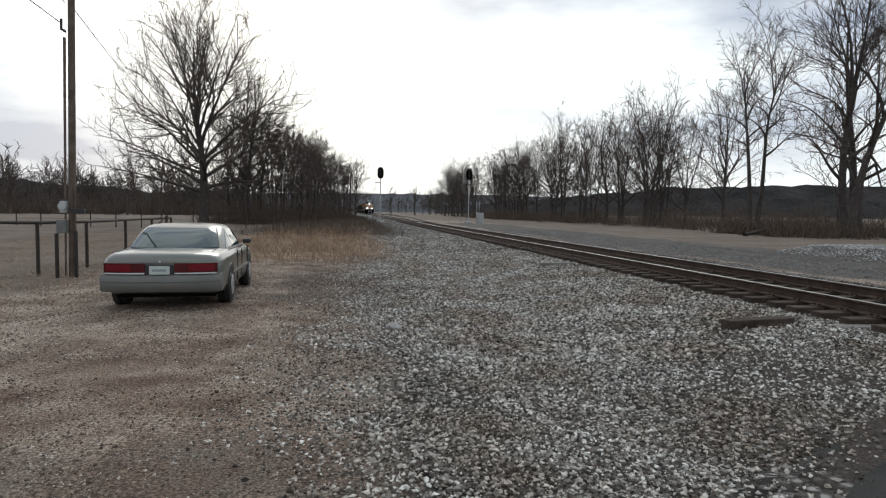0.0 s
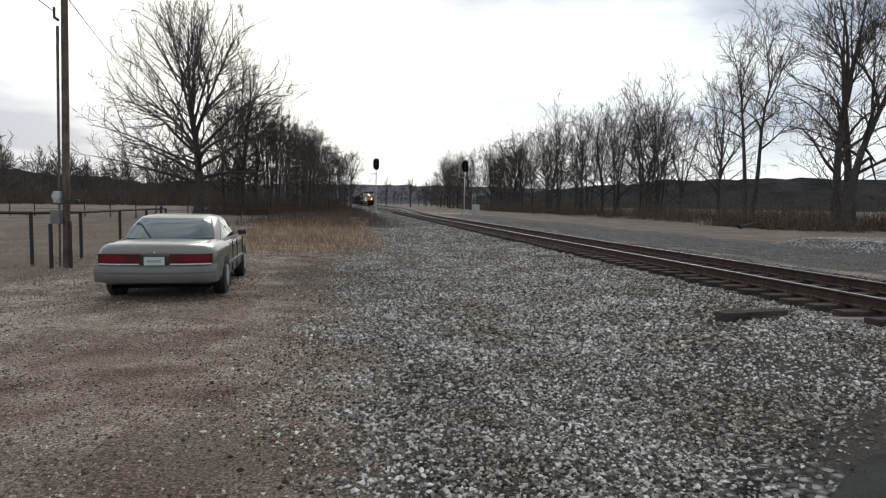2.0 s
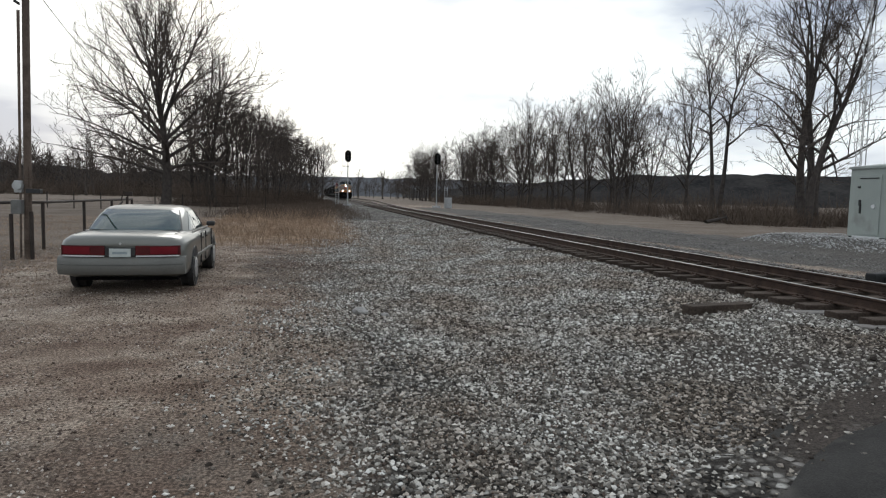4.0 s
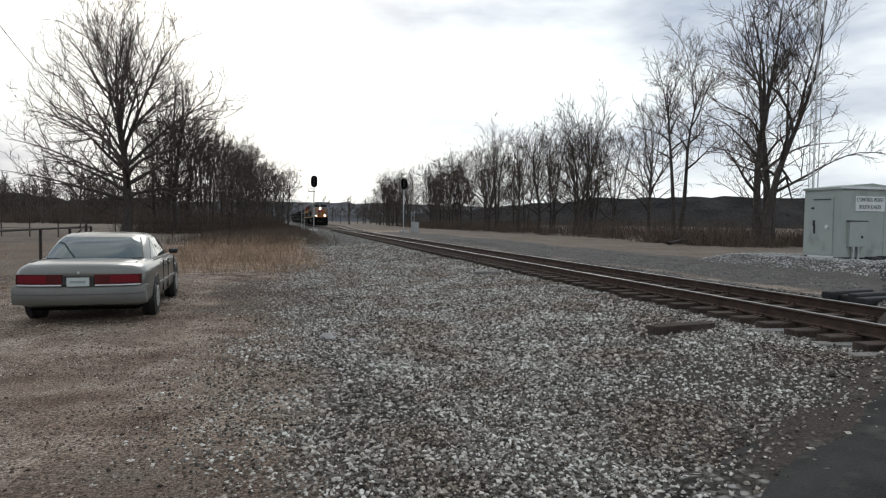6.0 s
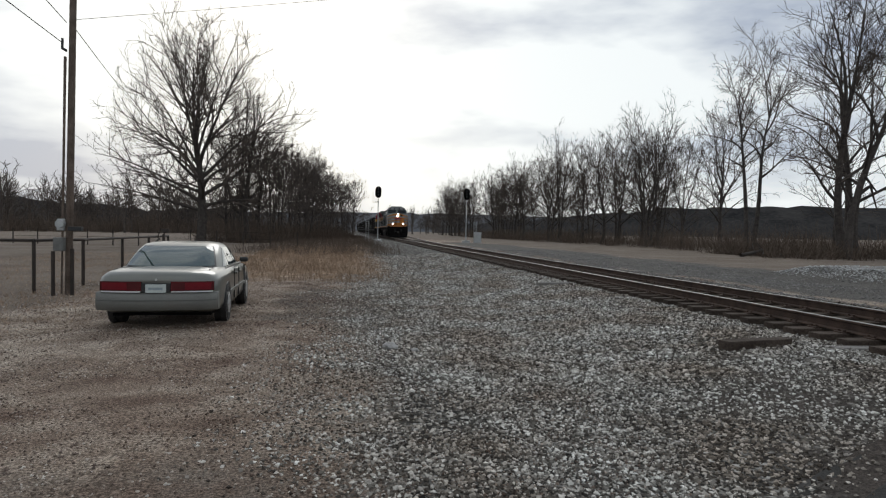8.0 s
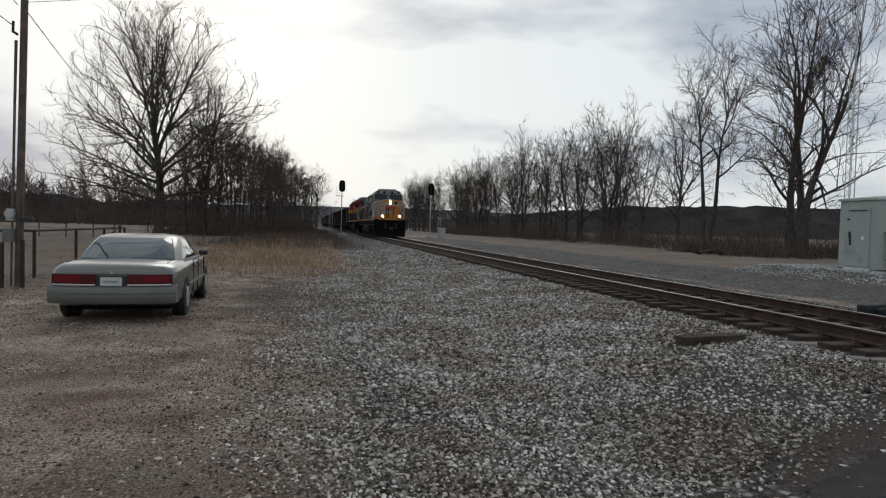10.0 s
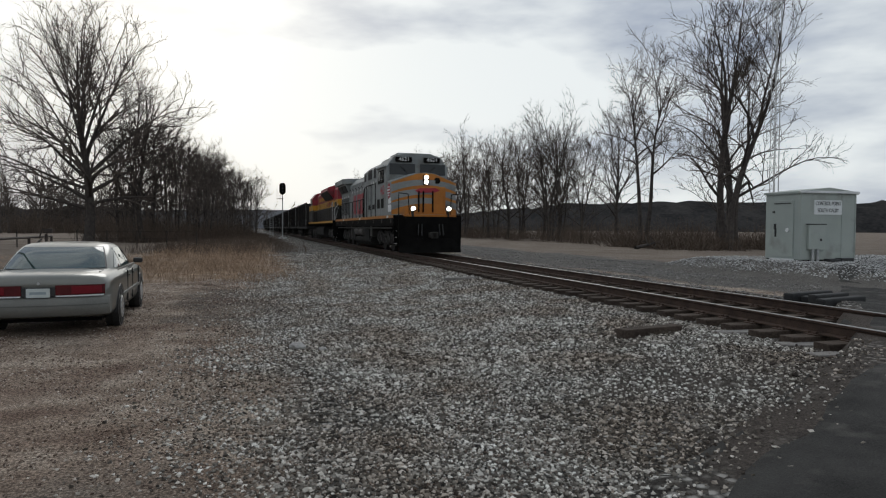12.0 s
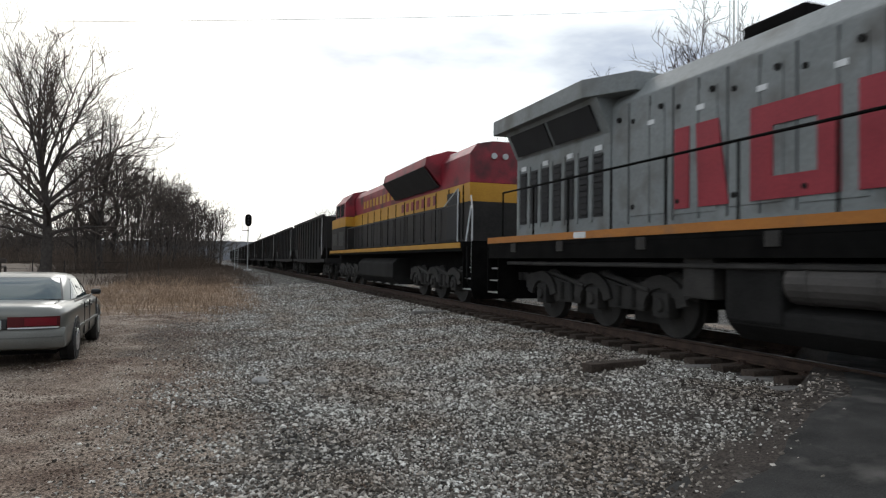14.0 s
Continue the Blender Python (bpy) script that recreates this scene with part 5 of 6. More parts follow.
def bogie(vehicle, y, axles, radius, wheel_me, store, long_by):
    """A truck: side frames with spring nests and axle boxes, and its wheelsets."""
    bm = B()
    for s in (-1, 1):
        x0, x1 = (0.93, 1.07) if s > 0 else (-1.07, -0.93)
        pts = [(-long_by, 0.62), (-long_by, 0.92), (-long_by + 0.45, 0.98)]
        for i, a in enumerate(axles[:-1]):
            mid = (a + axles[i + 1]) / 2
            pts += [(a + 0.3, 0.93), (mid, 0.8), (axles[i + 1] - 0.3, 0.93)]
        pts += [(long_by - 0.45, 0.98), (long_by, 0.92), (long_by, 0.62), (long_by - 0.3, 0.66)]
        for i in range(len(axles) - 1, 0, -1):
            a, c = axles[i], axles[i - 1]
            pts += [(a - 0.34, 0.66), (a - 0.5, 0.4), (c + 0.5, 0.4), (c + 0.34, 0.66)]
        pts += [(-long_by + 0.3, 0.66)]
        slab(bm, pts, "x", x0, x1, 0.02)
        for a in axles:
            box(bm, s * 1.0 - 0.12, s * 1.0 + 0.12, a - 0.19, a + 0.19, radius - 0.2, radius + 0.2, 0.03)
            rod(bm, (s * 1.1, a, radius), (s * 1.17, a, radius), 0.13, 0.1, 12)
        for i in range(len(axles) - 1):
            mid = (axles[i] + axles[i + 1]) / 2
            for o in (-0.2, 0.2):
                rod(bm, (s * 1.08, mid + o, 0.45), (s * 1.08, mid + o, 0.8), 0.085, 0.085, 10)
            rod(bm, (s * 1.12, axles[i] + 0.25, 0.75), (s * 1.12, mid + 0.55, 1.0), 0.05, 0.05, 8)
        rod(bm, (s * 1.08, -long_by + 0.1, 0.78), (s * 1.2, -long_by + 0.1, 0.78), 0.12, 0.12, 10)
        for a in axles:
            arch = [(a + 0.62 * math.cos(w), radius - 0.02 + 0.5 * math.sin(w)) for w in np.linspace(0.1, math.pi - 0.1, 9)]
            arch += [(a + 0.4 * math.cos(w), radius - 0.06 + 0.33 * math.sin(w)) for w in np.linspace(math.pi - 0.1, 0.1, 9)]
            slab(bm, arch, "x", min(s * 1.06, s * 1.13), max(s * 1.06, s * 1.13))
    box(bm, -0.95, 0.95, -0.3, 0.3, 0.5, 0.9, 0.03)
    # solid blocks added between the axles to keep light from showing through
    for a, c in zip(axles[:-1], axles[1:]):
        box(bm, -0.6, 0.6, a + radius + 0.06, c - radius - 0.06, 0.16, 0.85, 0.02)
    box(bm, -0.62, 0.62, axles[0], axles[-1], 0.62 + radius * 0.4, 1.1)
    t = part("truck", bm, M_UNDER, vehicle)
    t.location = (0, y, 0)
    for a in axles:
        w = new("wheelset", wheel_me)
        w.parent = t
        w.location = (0, a, radius)
        store.setdefault((0.0, a, radius), []).append(w)
    return t


def coupler(vehicle, y, d):
    bm = B()
    box(bm, -0.09, 0.09, min(y, y + d * 0.75), max(y, y + d * 0.75), 0.75, 0.97, 0.02)
    box(bm, -0.17, 0.17, min(y, y + d * 0.25), max(y, y + d * 0.25), 0.72, 1.0, 0.04)
    return part("coupler", bm, M_UNDER, vehicle)


def handrail(vehicle, x, posts, low, high_at, material=M_BLACK, z0=1.55):
    """Stanchions along the walkway edge, each a part, and the rail on them."""
    for y in posts:
        bm = B()
        rod(bm, (x, y, z0), (x, y, high_at(y)), 0.02, 0.02, 6)
        part("stanchion", bm, material, vehicle)
    for a, c in zip(posts[:-1], posts[1:]):
        bm = B()
        rod(bm, (x, a, high_at(a)), (x, c, high_at(c)), 0.022, 0.022, 6)
        part("handrail", bm, material, vehicle)


def steps(vehicle, y0, y1, s, material=M_BLACK):
    """Corner stairwell with open treads."""
    bm = B()
    xa, xb = s * 0.95, s * 1.48
    for y in (y0, y1):
        box(bm, min(xa, xb), max(xa, xb), y - 0.015, y + 0.015, 0.42, 1.55)
    box(bm, min(s * 0.95, s * 0.98), max(s * 0.95, s * 0.98), y0, y1, 0.42, 1.55)
    part("stairwell", bm, material, vehicle)
    for k in range(4):
        bm = B()
        z = 0.45 + 0.28 * k
        xo = s * (1.48 - 0.05 * k)
        box(bm, min(s * 1.15, xo), max(s * 1.15, xo), y0 + 0.02, y1 - 0.02, z, z + 0.03)
        part("tread", bm, M_CHROME, vehicle, "worn bright step tread")


def louvre(name, vehicle, x, y0, y1, z0, z1, slats=7, material=M_LOUVRE):
    """A framed grille on the -X or +X side, its slats standing out."""
    s = 1 if x > 0 else -1
    bm = B()
    box(bm, min(x, x + s * 0.012), max(x, x + s * 0.012), y0, y1, z0, z1)
    for k in range(slats):
        z = z0 + (z1 - z0) * (k + 0.5) / slats
        box(bm, min(x, x + s * 0.03), max(x, x + s * 0.03), y0 + 0.02, y1 - 0.02, z - 0.008, z + 0.012)
    return part(name, bm, material, vehicle)


def raise_body(vehicle, by):
    """Lifts the superstructure above the running gear to its full height."""
    for o in vehicle.children_recursive:
        if o.type == "MESH" and not o.name.startswith(("truck", "wheelset", "coupler", "fuel", "air_")) and not o.parent.name.startswith("truck"):
            if o.data.get("raised"):
                continue
            o.data["raised"] = 1
            for v in o.data.vertices:
                z = v.co.z
                v.co.z = z if z < 1.0 else (1.0 + (z - 1.0) * (by - 1.0) / 0.56 if z < 1.56 else by + (z - 1.56) * 0.965)


def lead_locomotive():
    L = thing("locomotive", pose(XT, START, RAIL), "grey diesel locomotive with an orange banded nose and red markings", "locomotive", "locomotives of the train")
    # frame and walkway
    bm = B()
    box(bm, -1.5, 1.5, 1.55, 21.6, 1.4, 1.56, 0.01)
    box(bm, -0.75, 0.75, 0.8, 21.7, 0.95, 1.42)
    box(bm, -1.5, 1.5, 1.6, 21.5, 1.2, 1.4)
    part("underframe", bm, M_BLACK, L)
    for s in (-1, 1):
        bm = B()
        box(bm, min(s * 1.5, s * 1.512), max(s * 1.5, s * 1.512), 1.6, 21.55, 1.46, 1.56)
        part("sill_stripe", bm, M_ORANGE, L, "orange stripe along the side sill")
    # nose: a bowed front, highest along the middle
    cols = np.linspace(-1.54, 1.54, 15)

    def bow(x):
        return 0.28 * (1 - (abs(x) / 1.54) ** 2)

    def crest(x):
        return 3.14 + 0.42 * (1 - max(0.0, (abs(x) - 0.35) / 1.19))

    def front_strip(name, low, high, out, material, label=""):
        bm = B()
        rows = [[bm.verts.new((x, 1.83 - bow(x) - o, z)) for o, z in ((0, low(x)), (out, low(x)), (out, high(x)), (0, high(x)))] for x in cols]
        for p, q in zip(rows[:-1], rows[1:]):
            for k in range(4):
                bm.faces.new((p[k], p[(k + 1) % 4], q[(k + 1) % 4], q[k]))
        bm.faces.new(rows[0]), bm.faces.new(rows[-1])
        bmesh.ops.recalc_face_normals(bm, faces=bm.faces)
        return part(name, bm, material, L, label)
    bm = B()
    rows = [[bm.verts.new(p) for p in ((x, 1.83 - bow(x), 1.56), (x, 1.83 - bow(x), crest(x)), (x, 3.3, crest(x) + 0.1), (x, 3.3, 1.56))] for x in cols]
    for p, q in zip(rows[:-1], rows[1:]):
        for k in range(4):
            bm.faces.new((p[k], p[(k + 1) % 4], q[(k + 1) % 4], q[k]))
    bm.faces.new(rows[0]), bm.faces.new(rows[-1])
    bmesh.ops.recalc_face_normals(bm, faces=bm.faces)
    part("nose", bm, M_GREY, L)
    front_strip("nose_panel", lambda x: 1.6, lambda x: crest(x) - 0.03, 0.012, M_ORANGE, "orange painted front of the nose")
    for z in (2.98, 2.55, 2.12):
        front_strip("nose_band", lambda x: z - 0.13 * (x - 0.2) ** 2 - 0.04 * x, lambda x: z + 0.26 - 0.1 * (x - 0.2) ** 2 - 0.04 * x, 0.02, M_GREY, "grey sweeping band across the nose")
    bm = B()
    slab(bm, [(-0.35, 2.6), (0.45, 2.64), (0.68, 2.74), (0.45, 2.85), (-0.3, 2.83), (-0.5, 2.72)], "y", 1.5, 1.56)
    part("emblem", bm, M_RED, L, "dull red emblem shape on the nose")
    bm = B()
    box(bm, 0.32, 0.95, 1.54, 1.64, 1.62, 2.9, 0.02)
    box(bm, 0.86, 0.9, 1.5, 1.54, 1.95, 2.6)
    part("nose_door", bm, M_ORANGE, L, "orange front door with a dark grab bar")
    for x in (-0.33, -0.12, 0.33, 0.93):
        bm = B()
        box(bm, x - 0.03, x + 0.03, 1.75 - bow(x), 1.84 - bow(x), 1.7, 2.7, 0.01)
        part("grab_iron", bm, M_BLACK, L)
    bm = B()
    rod(bm, (0.55, 1.6, 3.2), (0.55, 1.555, 3.2), 0.15, 0.15, 16)
    part("nose_vent", bm, M_BLACK, L)
    bm = B()
    box(bm, -0.13, 0.13, 1.45, 1.58, 2.98, 3.44, 0.05)
    part("headlight_housing", bm, M_BLACK, L)
    for z in (3.11, 3.34):
        bm = B()
        rod(bm, (0, 1.43, z), (0, 1.455, z), 0.08, 0.08, 16)
        part("headlight", bm, M_LAMP, L, "lit headlight")
    for x in (-0.82, 0.82):
        bm = B()
        rod(bm, (x, 0.61, 1.84), (x, 0.85, 1.84), 0.15, 0.12, 16)
        box(bm, x - 0.05, x + 0.05, 0.68, 0.85, 1.5, 1.8)
        d = part("ditch_light", bm, M_UNDER, L)
        bm = B()
        rod(bm, (x, 0.585, 1.84), (x, 0.608, 1.84), 0.085, 0.085, 16)
        part("lens", bm, M_LAMP, d, "lit lens")
    # cab
    bm = B()
    slab(bm, [(-1.5, 1.56), (1.5, 1.56), (1.5, 3.98), (1.15, 4.48), (0.6, 4.64), (-0.6, 4.64), (-1.15, 4.48), (-1.5, 3.98)], "y", 3.05, 5.7, 0.03)
    part("cab", bm, M_GREY, L)
    bm = B()
    box(bm, -0.85, 0.85, 3.6, 5.3, 4.6, 4.72, 0.04)
    part("roof_unit", bm, M_STEELGREY, L, "light grey air conditioner on the cab roof")
    for s in (-1, 1):
        bm = B()
        x0, x1 = sorted((s * 0.07, s * 1.42))
        slab(bm, [(x0, 3.52), (x1, 3.52), (x1, 4.06 if s > 0 else 4.16), (x1 - (0.15 if s > 0 else 0), 4.16), (x0 + (0.15 if s < 0 else 0), 4.16), (x0, 4.12 if s > 0 else 4.02)], "y", 3.03, 3.046)
        f = part("windshield_frame", bm, M_GREY, L, "grey metal windshield frame")
        bm = B()
        box(bm, x0 + 0.05, x1 - 0.05, 3.018, 3.03, 3.57, 4.11, 0.004)
        part("windshield", bm, M_CABGLASS, f, "dark tinted windshield")
        bm = B()
        rod(bm, (s * 0.5, 3.0, 3.66), (s * 0.85, 2.99, 3.98), 0.012, 0.012, 5)
        part("wiper", bm, M_BLACK, f)
        bm = B()
        xa, xb = sorted((s * 0.3, s * 1.08))
        box(bm, xa, xb, 2.9, 3.06, 4.2, 4.43, 0.02)
        nb = part("number_board", bm, M_BLACK, L)
        lettering("road_number", "4621", 0.27, Matrix.Translation((s * 0.69, 2.894, 4.315)) @ FRONT, M_WHITE, nb)
        bm = B()
        box(bm, min(s * 1.5, s * 1.515), max(s * 1.5, s * 1.515), 3.66, 5.1, 3.2, 3.86, 0.005)
        w = part("side_window", bm, M_BLACK, L)
        for ya, yb in ((3.72, 4.28), (4.46, 5.04)):
            bm = B()
            box(bm, min(s * 1.516, s * 1.522), max(s * 1.516, s * 1.522), ya, yb, 3.27, 3.8)
            part("window_pane", bm, M_CABGLASS, w)
        bm = B()
        slab(bm, [(3.3, 4.02), (5.2, 4.02), (5.2, 3.98), (3.3, 3.94)], "x", min(s * 1.5, s * 1.62), max(s * 1.5, s * 1.62))
        part("sunshade", bm, M_GREY, L)
        bm = B()
        box(bm, s * 1.66 - 0.02, s * 1.66 + 0.02, 3.95, 4.13, 3.3, 3.75, 0.01)
        rod(bm, (s * 1.5, 4.04, 3.4), (s * 1.66, 4.04, 3.4), 0.015, 0.015, 5)
        part("mirror", bm, M_STEELGREY, L, "light grey wing mirror")
        # equipment section behind the cab
        for ya, yb in ((5.95, 6.45), (7.0, 7.5), (7.6, 8.1)):
            louvre("vent_window", L, s * 1.46, ya, yb, 3.62, 4.15, 5)
        louvre("vent_window", L, s * 1.46, 8.75, 9.25, 3.6, 4.0, 5)
        for ya, yb in ((3.75, 4.35), (4.7, 5.3)):
            louvre("side_louvre", L, s * 1.505, ya, yb, 1.95, 2.42, 9, M_TANK)
        for ya, yb in ((6.3, 6.9), (7.5, 8.0)):
            louvre("side_louvre", L, s * 1.46, ya, yb, 1.95, 2.2, 6, M_TANK)
        for y in (6.05, 6.95, 7.9, 8.6):
            bm = B()
            box(bm, min(s * 1.46, s * 1.475), max(s * 1.46, s * 1.475), y - 0.02, y + 0.02, 1.7, 3.35)
            part("door_seam", bm, M_SEAM, L)
        for y, z in ((6.6, 3.4), (7.3, 3.45), (8.4, 3.2), (5.9, 3.45)):
            bm = B()
            box(bm, min(s * 1.46, s * 1.468), max(s * 1.46, s * 1.468), y - 0.06, y + 0.06, z - 0.07, z + 0.07)
            part("notice_plate", bm, M_WHITE, L)
    lettering("road_number", "4621", 0.64, Matrix.Translation((-1.503, 3.95, 2.83)) @ SIDE, M_RED, L)
    lettering("road_number", "4621", 0.5, Matrix.Translation((1.503, 3.95, 2.83)) @ Matrix.Rotation(math.pi, 4, "Z") @ SIDE, M_RED, L)
    bm = B()
    bmesh.ops.create_circle(bm, cap_ends=True, segments=10, radius=0.36)
    bmesh.ops.transform(bm, matrix=Matrix.Translation((-1.556, 2.32, 2.72)) @ SIDE @ Matrix.Diagonal((0.8, 1.05, 1, 1)), verts=bm.verts)
    r = bmesh.ops.extrude_face_region(bm, geom=bm.faces[:])
    bmesh.ops.translate(bm, vec=(0.02, 0, 0), verts=[v for v in r["geom"] if isinstance(v, bmesh.types.BMVert)])
    em = part("emblem", bm, M_RED, L, "red ten-sided emblem with pale bars")
    for z, w in ((2.9, 0.18), (2.76, 0.24), (2.62, 0.2), (2.5, 0.14)):
        bm = B()
        box(bm, -1.568, -1.556, 2.32 - w, 2.32 + w, z - 0.025, z + 0.03)
        part("emblem_bar", bm, M_WHITE, em)
    for ya, yb, za, zb in ((1.86, 2.5, 1.72, 2.05), (1.9, 2.25, 2.12, 2.38), (2.2, 2.42, 2.1, 2.32)):
        bm = B()
        box(bm, -1.556, -1.54, ya, yb, za, zb)
        part("notice_plate", bm, M_WHITE, L, "white painted notice panel on the nose side")
    bm = B()
    slab(bm, [(-1.46, 1.56), (1.46, 1.56), (1.46, 4.1), (1.1, 4.42), (0.5, 4.52), (-0.5, 4.52), (-1.1, 4.42), (-1.46, 4.1)], "y", 5.7, 9.5, 0.03)
    part("equipment_section", bm, M_GREY, L)
    # long hood
    bm = B()
    slab(bm, [(-1.12, 1.56), (1.12, 1.56), (1.12, 3.85), (0.85, 4.22), (0.4, 4.32), (-0.4, 4.32), (-0.85, 4.22), (-1.12, 3.85)], "y", 9.5, 17.0, 0.03)
    part("long_hood", bm, M_GREY, L)
    for s in (-1, 1):
        for k in range(13):
            y = 9.75 + k * 0.56
            bm = B()
            box(bm, min(s * 1.12, s * 1.138), max(s * 1.12, s * 1.138), y, y + 0.022, 1.66, 3.8)
            part("door_seam", bm, M_SEAM, L)
            if k % 2 == 0:
                bm = B()
                rod(bm, (s * 1.12, y + 0.28, 3.55), (s * 1.16, y + 0.28, 3.55), 0.05, 0.05, 8)
                part("latch", bm, M_TANK, L)
        for k in range(6):
            y = 9.9 + k * 1.12
            bm = B()
            box(bm, min(s * 1.12, s * 1.133), max(s * 1.12, s * 1.133), y + 0.06, y + 0.94, 1.75 + 0.04 * (k % 2), 3.62, 0.004)
            part("hood_door", bm, M_GREY, L)
            bm = B()
            box(bm, min(s * 1.133, s * 1.14), max(s * 1.133, s * 1.14), y + 0.3, y + 0.46, 3.3, 3.38)
            part("notice_plate", bm, M_WHITE, L)
            for z in (1.95, 3.45):
                bm = B()
                rod(bm, (s * 1.13, y + 0.85, z), (s * 1.155, y + 0.85, z), 0.045, 0.04, 8)
                part("latch", bm, M_TANK, L)
        for y in (1.9, 4.0, 6.2, 8.5, 11, 13, 15.5, 18, 20):
            bm = B()
            box(bm, min(s * 1.5, s * 1.53), max(s * 1.5, s * 1.53), y, y + 0.22, 1.3, 1.44)
            part("bracket", bm, M_UNDER, L)
        for y in (2.6, 10.4, 17.2):
            bm = B()
            box(bm, min(s * 1.512, s * 1.518), max(s * 1.512, s * 1.518), y, y + 0.4, 1.47, 1.55)
            part("notice_plate", bm, M_WHITE, L)
        bm = B()
        rod(bm, (s * 1.42, 2.2, 1.12), (s * 1.42, 20.6, 1.12), 0.03, 0.03, 6)
        part("brake_pipe", bm, M_UNDER, L)
        for y in (7.6, 14.5):
            bm = B()
            box(bm, min(s * 0.9, s * 1.4), max(s * 0.9, s * 1.4), y - 0.3, y + 0.3, 0.7, 1.3, 0.03)
            part("equipment_box", bm, M_UNDER, L)
        xa, xb = sorted((s * 1.135, s * 1.149))
        # painted markings: plain shapes, two of them open frames
        bm = B()
        box(bm, xa, xb, 14.98, 15.3, 1.83, 3.1)
        slab(bm, [(14.78, 1.83), (14.2, 1.83), (14.4, 3.1), (14.84, 3.1)], "x", xa, xb)
        part("side_marking", bm, M_RED, L, "large faded red marking on the hood side")
        for y0, y1 in ((12.52, 13.82), (11.0, 12.3)):
            bm = B()
            box(bm, xa, xb, y0, y1, 2.8, 3.1)
            box(bm, xa, xb, y0, y1, 1.83, 2.13)
            box(bm, xa, xb, y1 - 0.36, y1, 2.13, 2.8)
            box(bm, xa, xb, y0, y0 + 0.3, 2.13, 2.8)
            part("side_marking", bm, M_RED, L, "large faded red open-framed marking on the hood side")
    bm = B()
    box(bm, -0.42, 0.42, 13.6, 14.7, 4.3, 4.62, 0.05)
    part("exhaust_stack", bm, M_BLACK, L)
    bm = B()
    for k in range(3):
        box(bm, -0.16, 0.16, 10.0 + k * 0.4, 10.25 + k * 0.4, 4.3, 4.45, 0.03)
    part("horn", bm, M_BLACK, L)
    # radiator end with overhanging wings
    bm = B()
    slab(bm, [(-1.15, 1.56), (1.15, 1.56), (1.15, 3.38), (1.46, 4.04), (-1.46, 4.04), (-1.15, 3.38)], "y", 17.0, 20.72, 0.02)
    part("radiator", bm, M_GREY, L)
    bm = B()
    slab(bm, [(-1.62, 21.05), (1.62, 21.05), (1.62, 17.2), (1.1, 16.35), (-1.1, 16.35), (-1.62, 17.2)], "z", 4.02, 4.36, 0.015)
    part("radiator_wing", bm, M_GREY, L, "grey flat radiator wing over the hood")
    for s in (-1, 1):
        for k in range(7):
            y = 17.2 + k * 0.5
            louvre("rear_grille", L, s * 1.155, y, y + 0.3, 1.85, 3.05, 10)
            bm = B()
            box(bm, min(s * 1.15, s * 1.172), max(s * 1.15, s * 1.172), y + 0.34, y + 0.44, 1.75, 3.16, 0.004)
            part("grille_rib", bm, M_GREY, L)
            if k % 2 == 0:
                bm = B()
                box(bm, min(s * 1.15, s * 1.165), max(s * 1.15, s * 1.165), y + 0.04, y + 0.26, 3.1, 3.2)
                part("notice_plate", bm, M_WHITE, L)
        for y in (17.25, 18.95):
            bm = B()
            slab(bm, [(s * 1.2, 3.46), (s * 1.42, 3.93), (s * 1.45, 3.91), (s * 1.23, 3.44)], "y", y, y + 1.55)
            part("radiator_intake", bm, M_LOUVRE, L, "black radiator intake under the wing")
    # fuel tank and reservoirs
    bm = B()
    slab(bm, [(-1.35, 0.42), (-1.1, 0.2), (1.1, 0.2), (1.35, 0.42), (1.35, 0.62), (0.9, 0.78), (-0.9, 0.78), (-1.35, 0.62)], "y", 8.0, 14.0, 0.04)
    box(bm, -1.38, 1.38, 8.3, 9.9, 0.5, 1.22, 0.04)
    box(bm, -1.38, 1.38, 13.1, 14.0, 0.45, 1.22, 0.04)
    part("fuel_tank", bm, M_TANK, L)
    for s in (-1, 1):
        for ya in (10.05, 11.6):
            bm = B()
            rod(bm, (s * 1.22, ya, 0.97), (s * 1.22, ya + 1.4, 0.97), 0.25, 0.25, 20)
            for yc in (ya + 0.25, ya + 1.1):
                rod(bm, (s * 1.22, yc, 0.97), (s * 1.22, yc + 0.06, 0.97), 0.262, 0.262, 20)
            part("air_reservoir", bm, M_RESERVOIR, L, "dusty brown-grey air reservoir")
    # pilot, plough and steps
    bm = B()
    slab(bm, [(-1.45, 0.75), (-1.45, 1.5), (1.45, 1.5), (1.45, 0.75), (1.3, 0.1), (-1.3, 0.1)], "y", 0.72, 0.82, 0.02)
    part("pilot", bm, M_BLACK, L)
    bm = B()
    a, c, d, e = (bm.verts.new(p) for p in ((-1.42, 0.68, 0.08), (0, 0.35, 0.08), (0, 0.55, 0.72), (-1.42, 0.8, 0.72)))
    f, g = bm.verts.new((1.42, 0.68, 0.08)), bm.verts.new((1.42, 0.8, 0.72))
    bm.faces.new((a, c, d, e)), bm.faces.new((c, f, g, d))
    r = bmesh.ops.extrude_face_region(bm, geom=bm.faces[:])
    bmesh.ops.translate(bm, vec=(0, 0.06, 0), verts=[v for v in r["geom"] if isinstance(v, bmesh.types.BMVert)])
    bmesh.ops.recalc_face_normals(bm, faces=bm.faces)
    part("plough", bm, M_BLACK, L)
    bm = B()
    box(bm, -1.2, 1.2, 0.7, 1.75, 1.5, 1.57, 0.01)
    part("front_platform", bm, M_ORANGE, L, "orange-edged front platform")
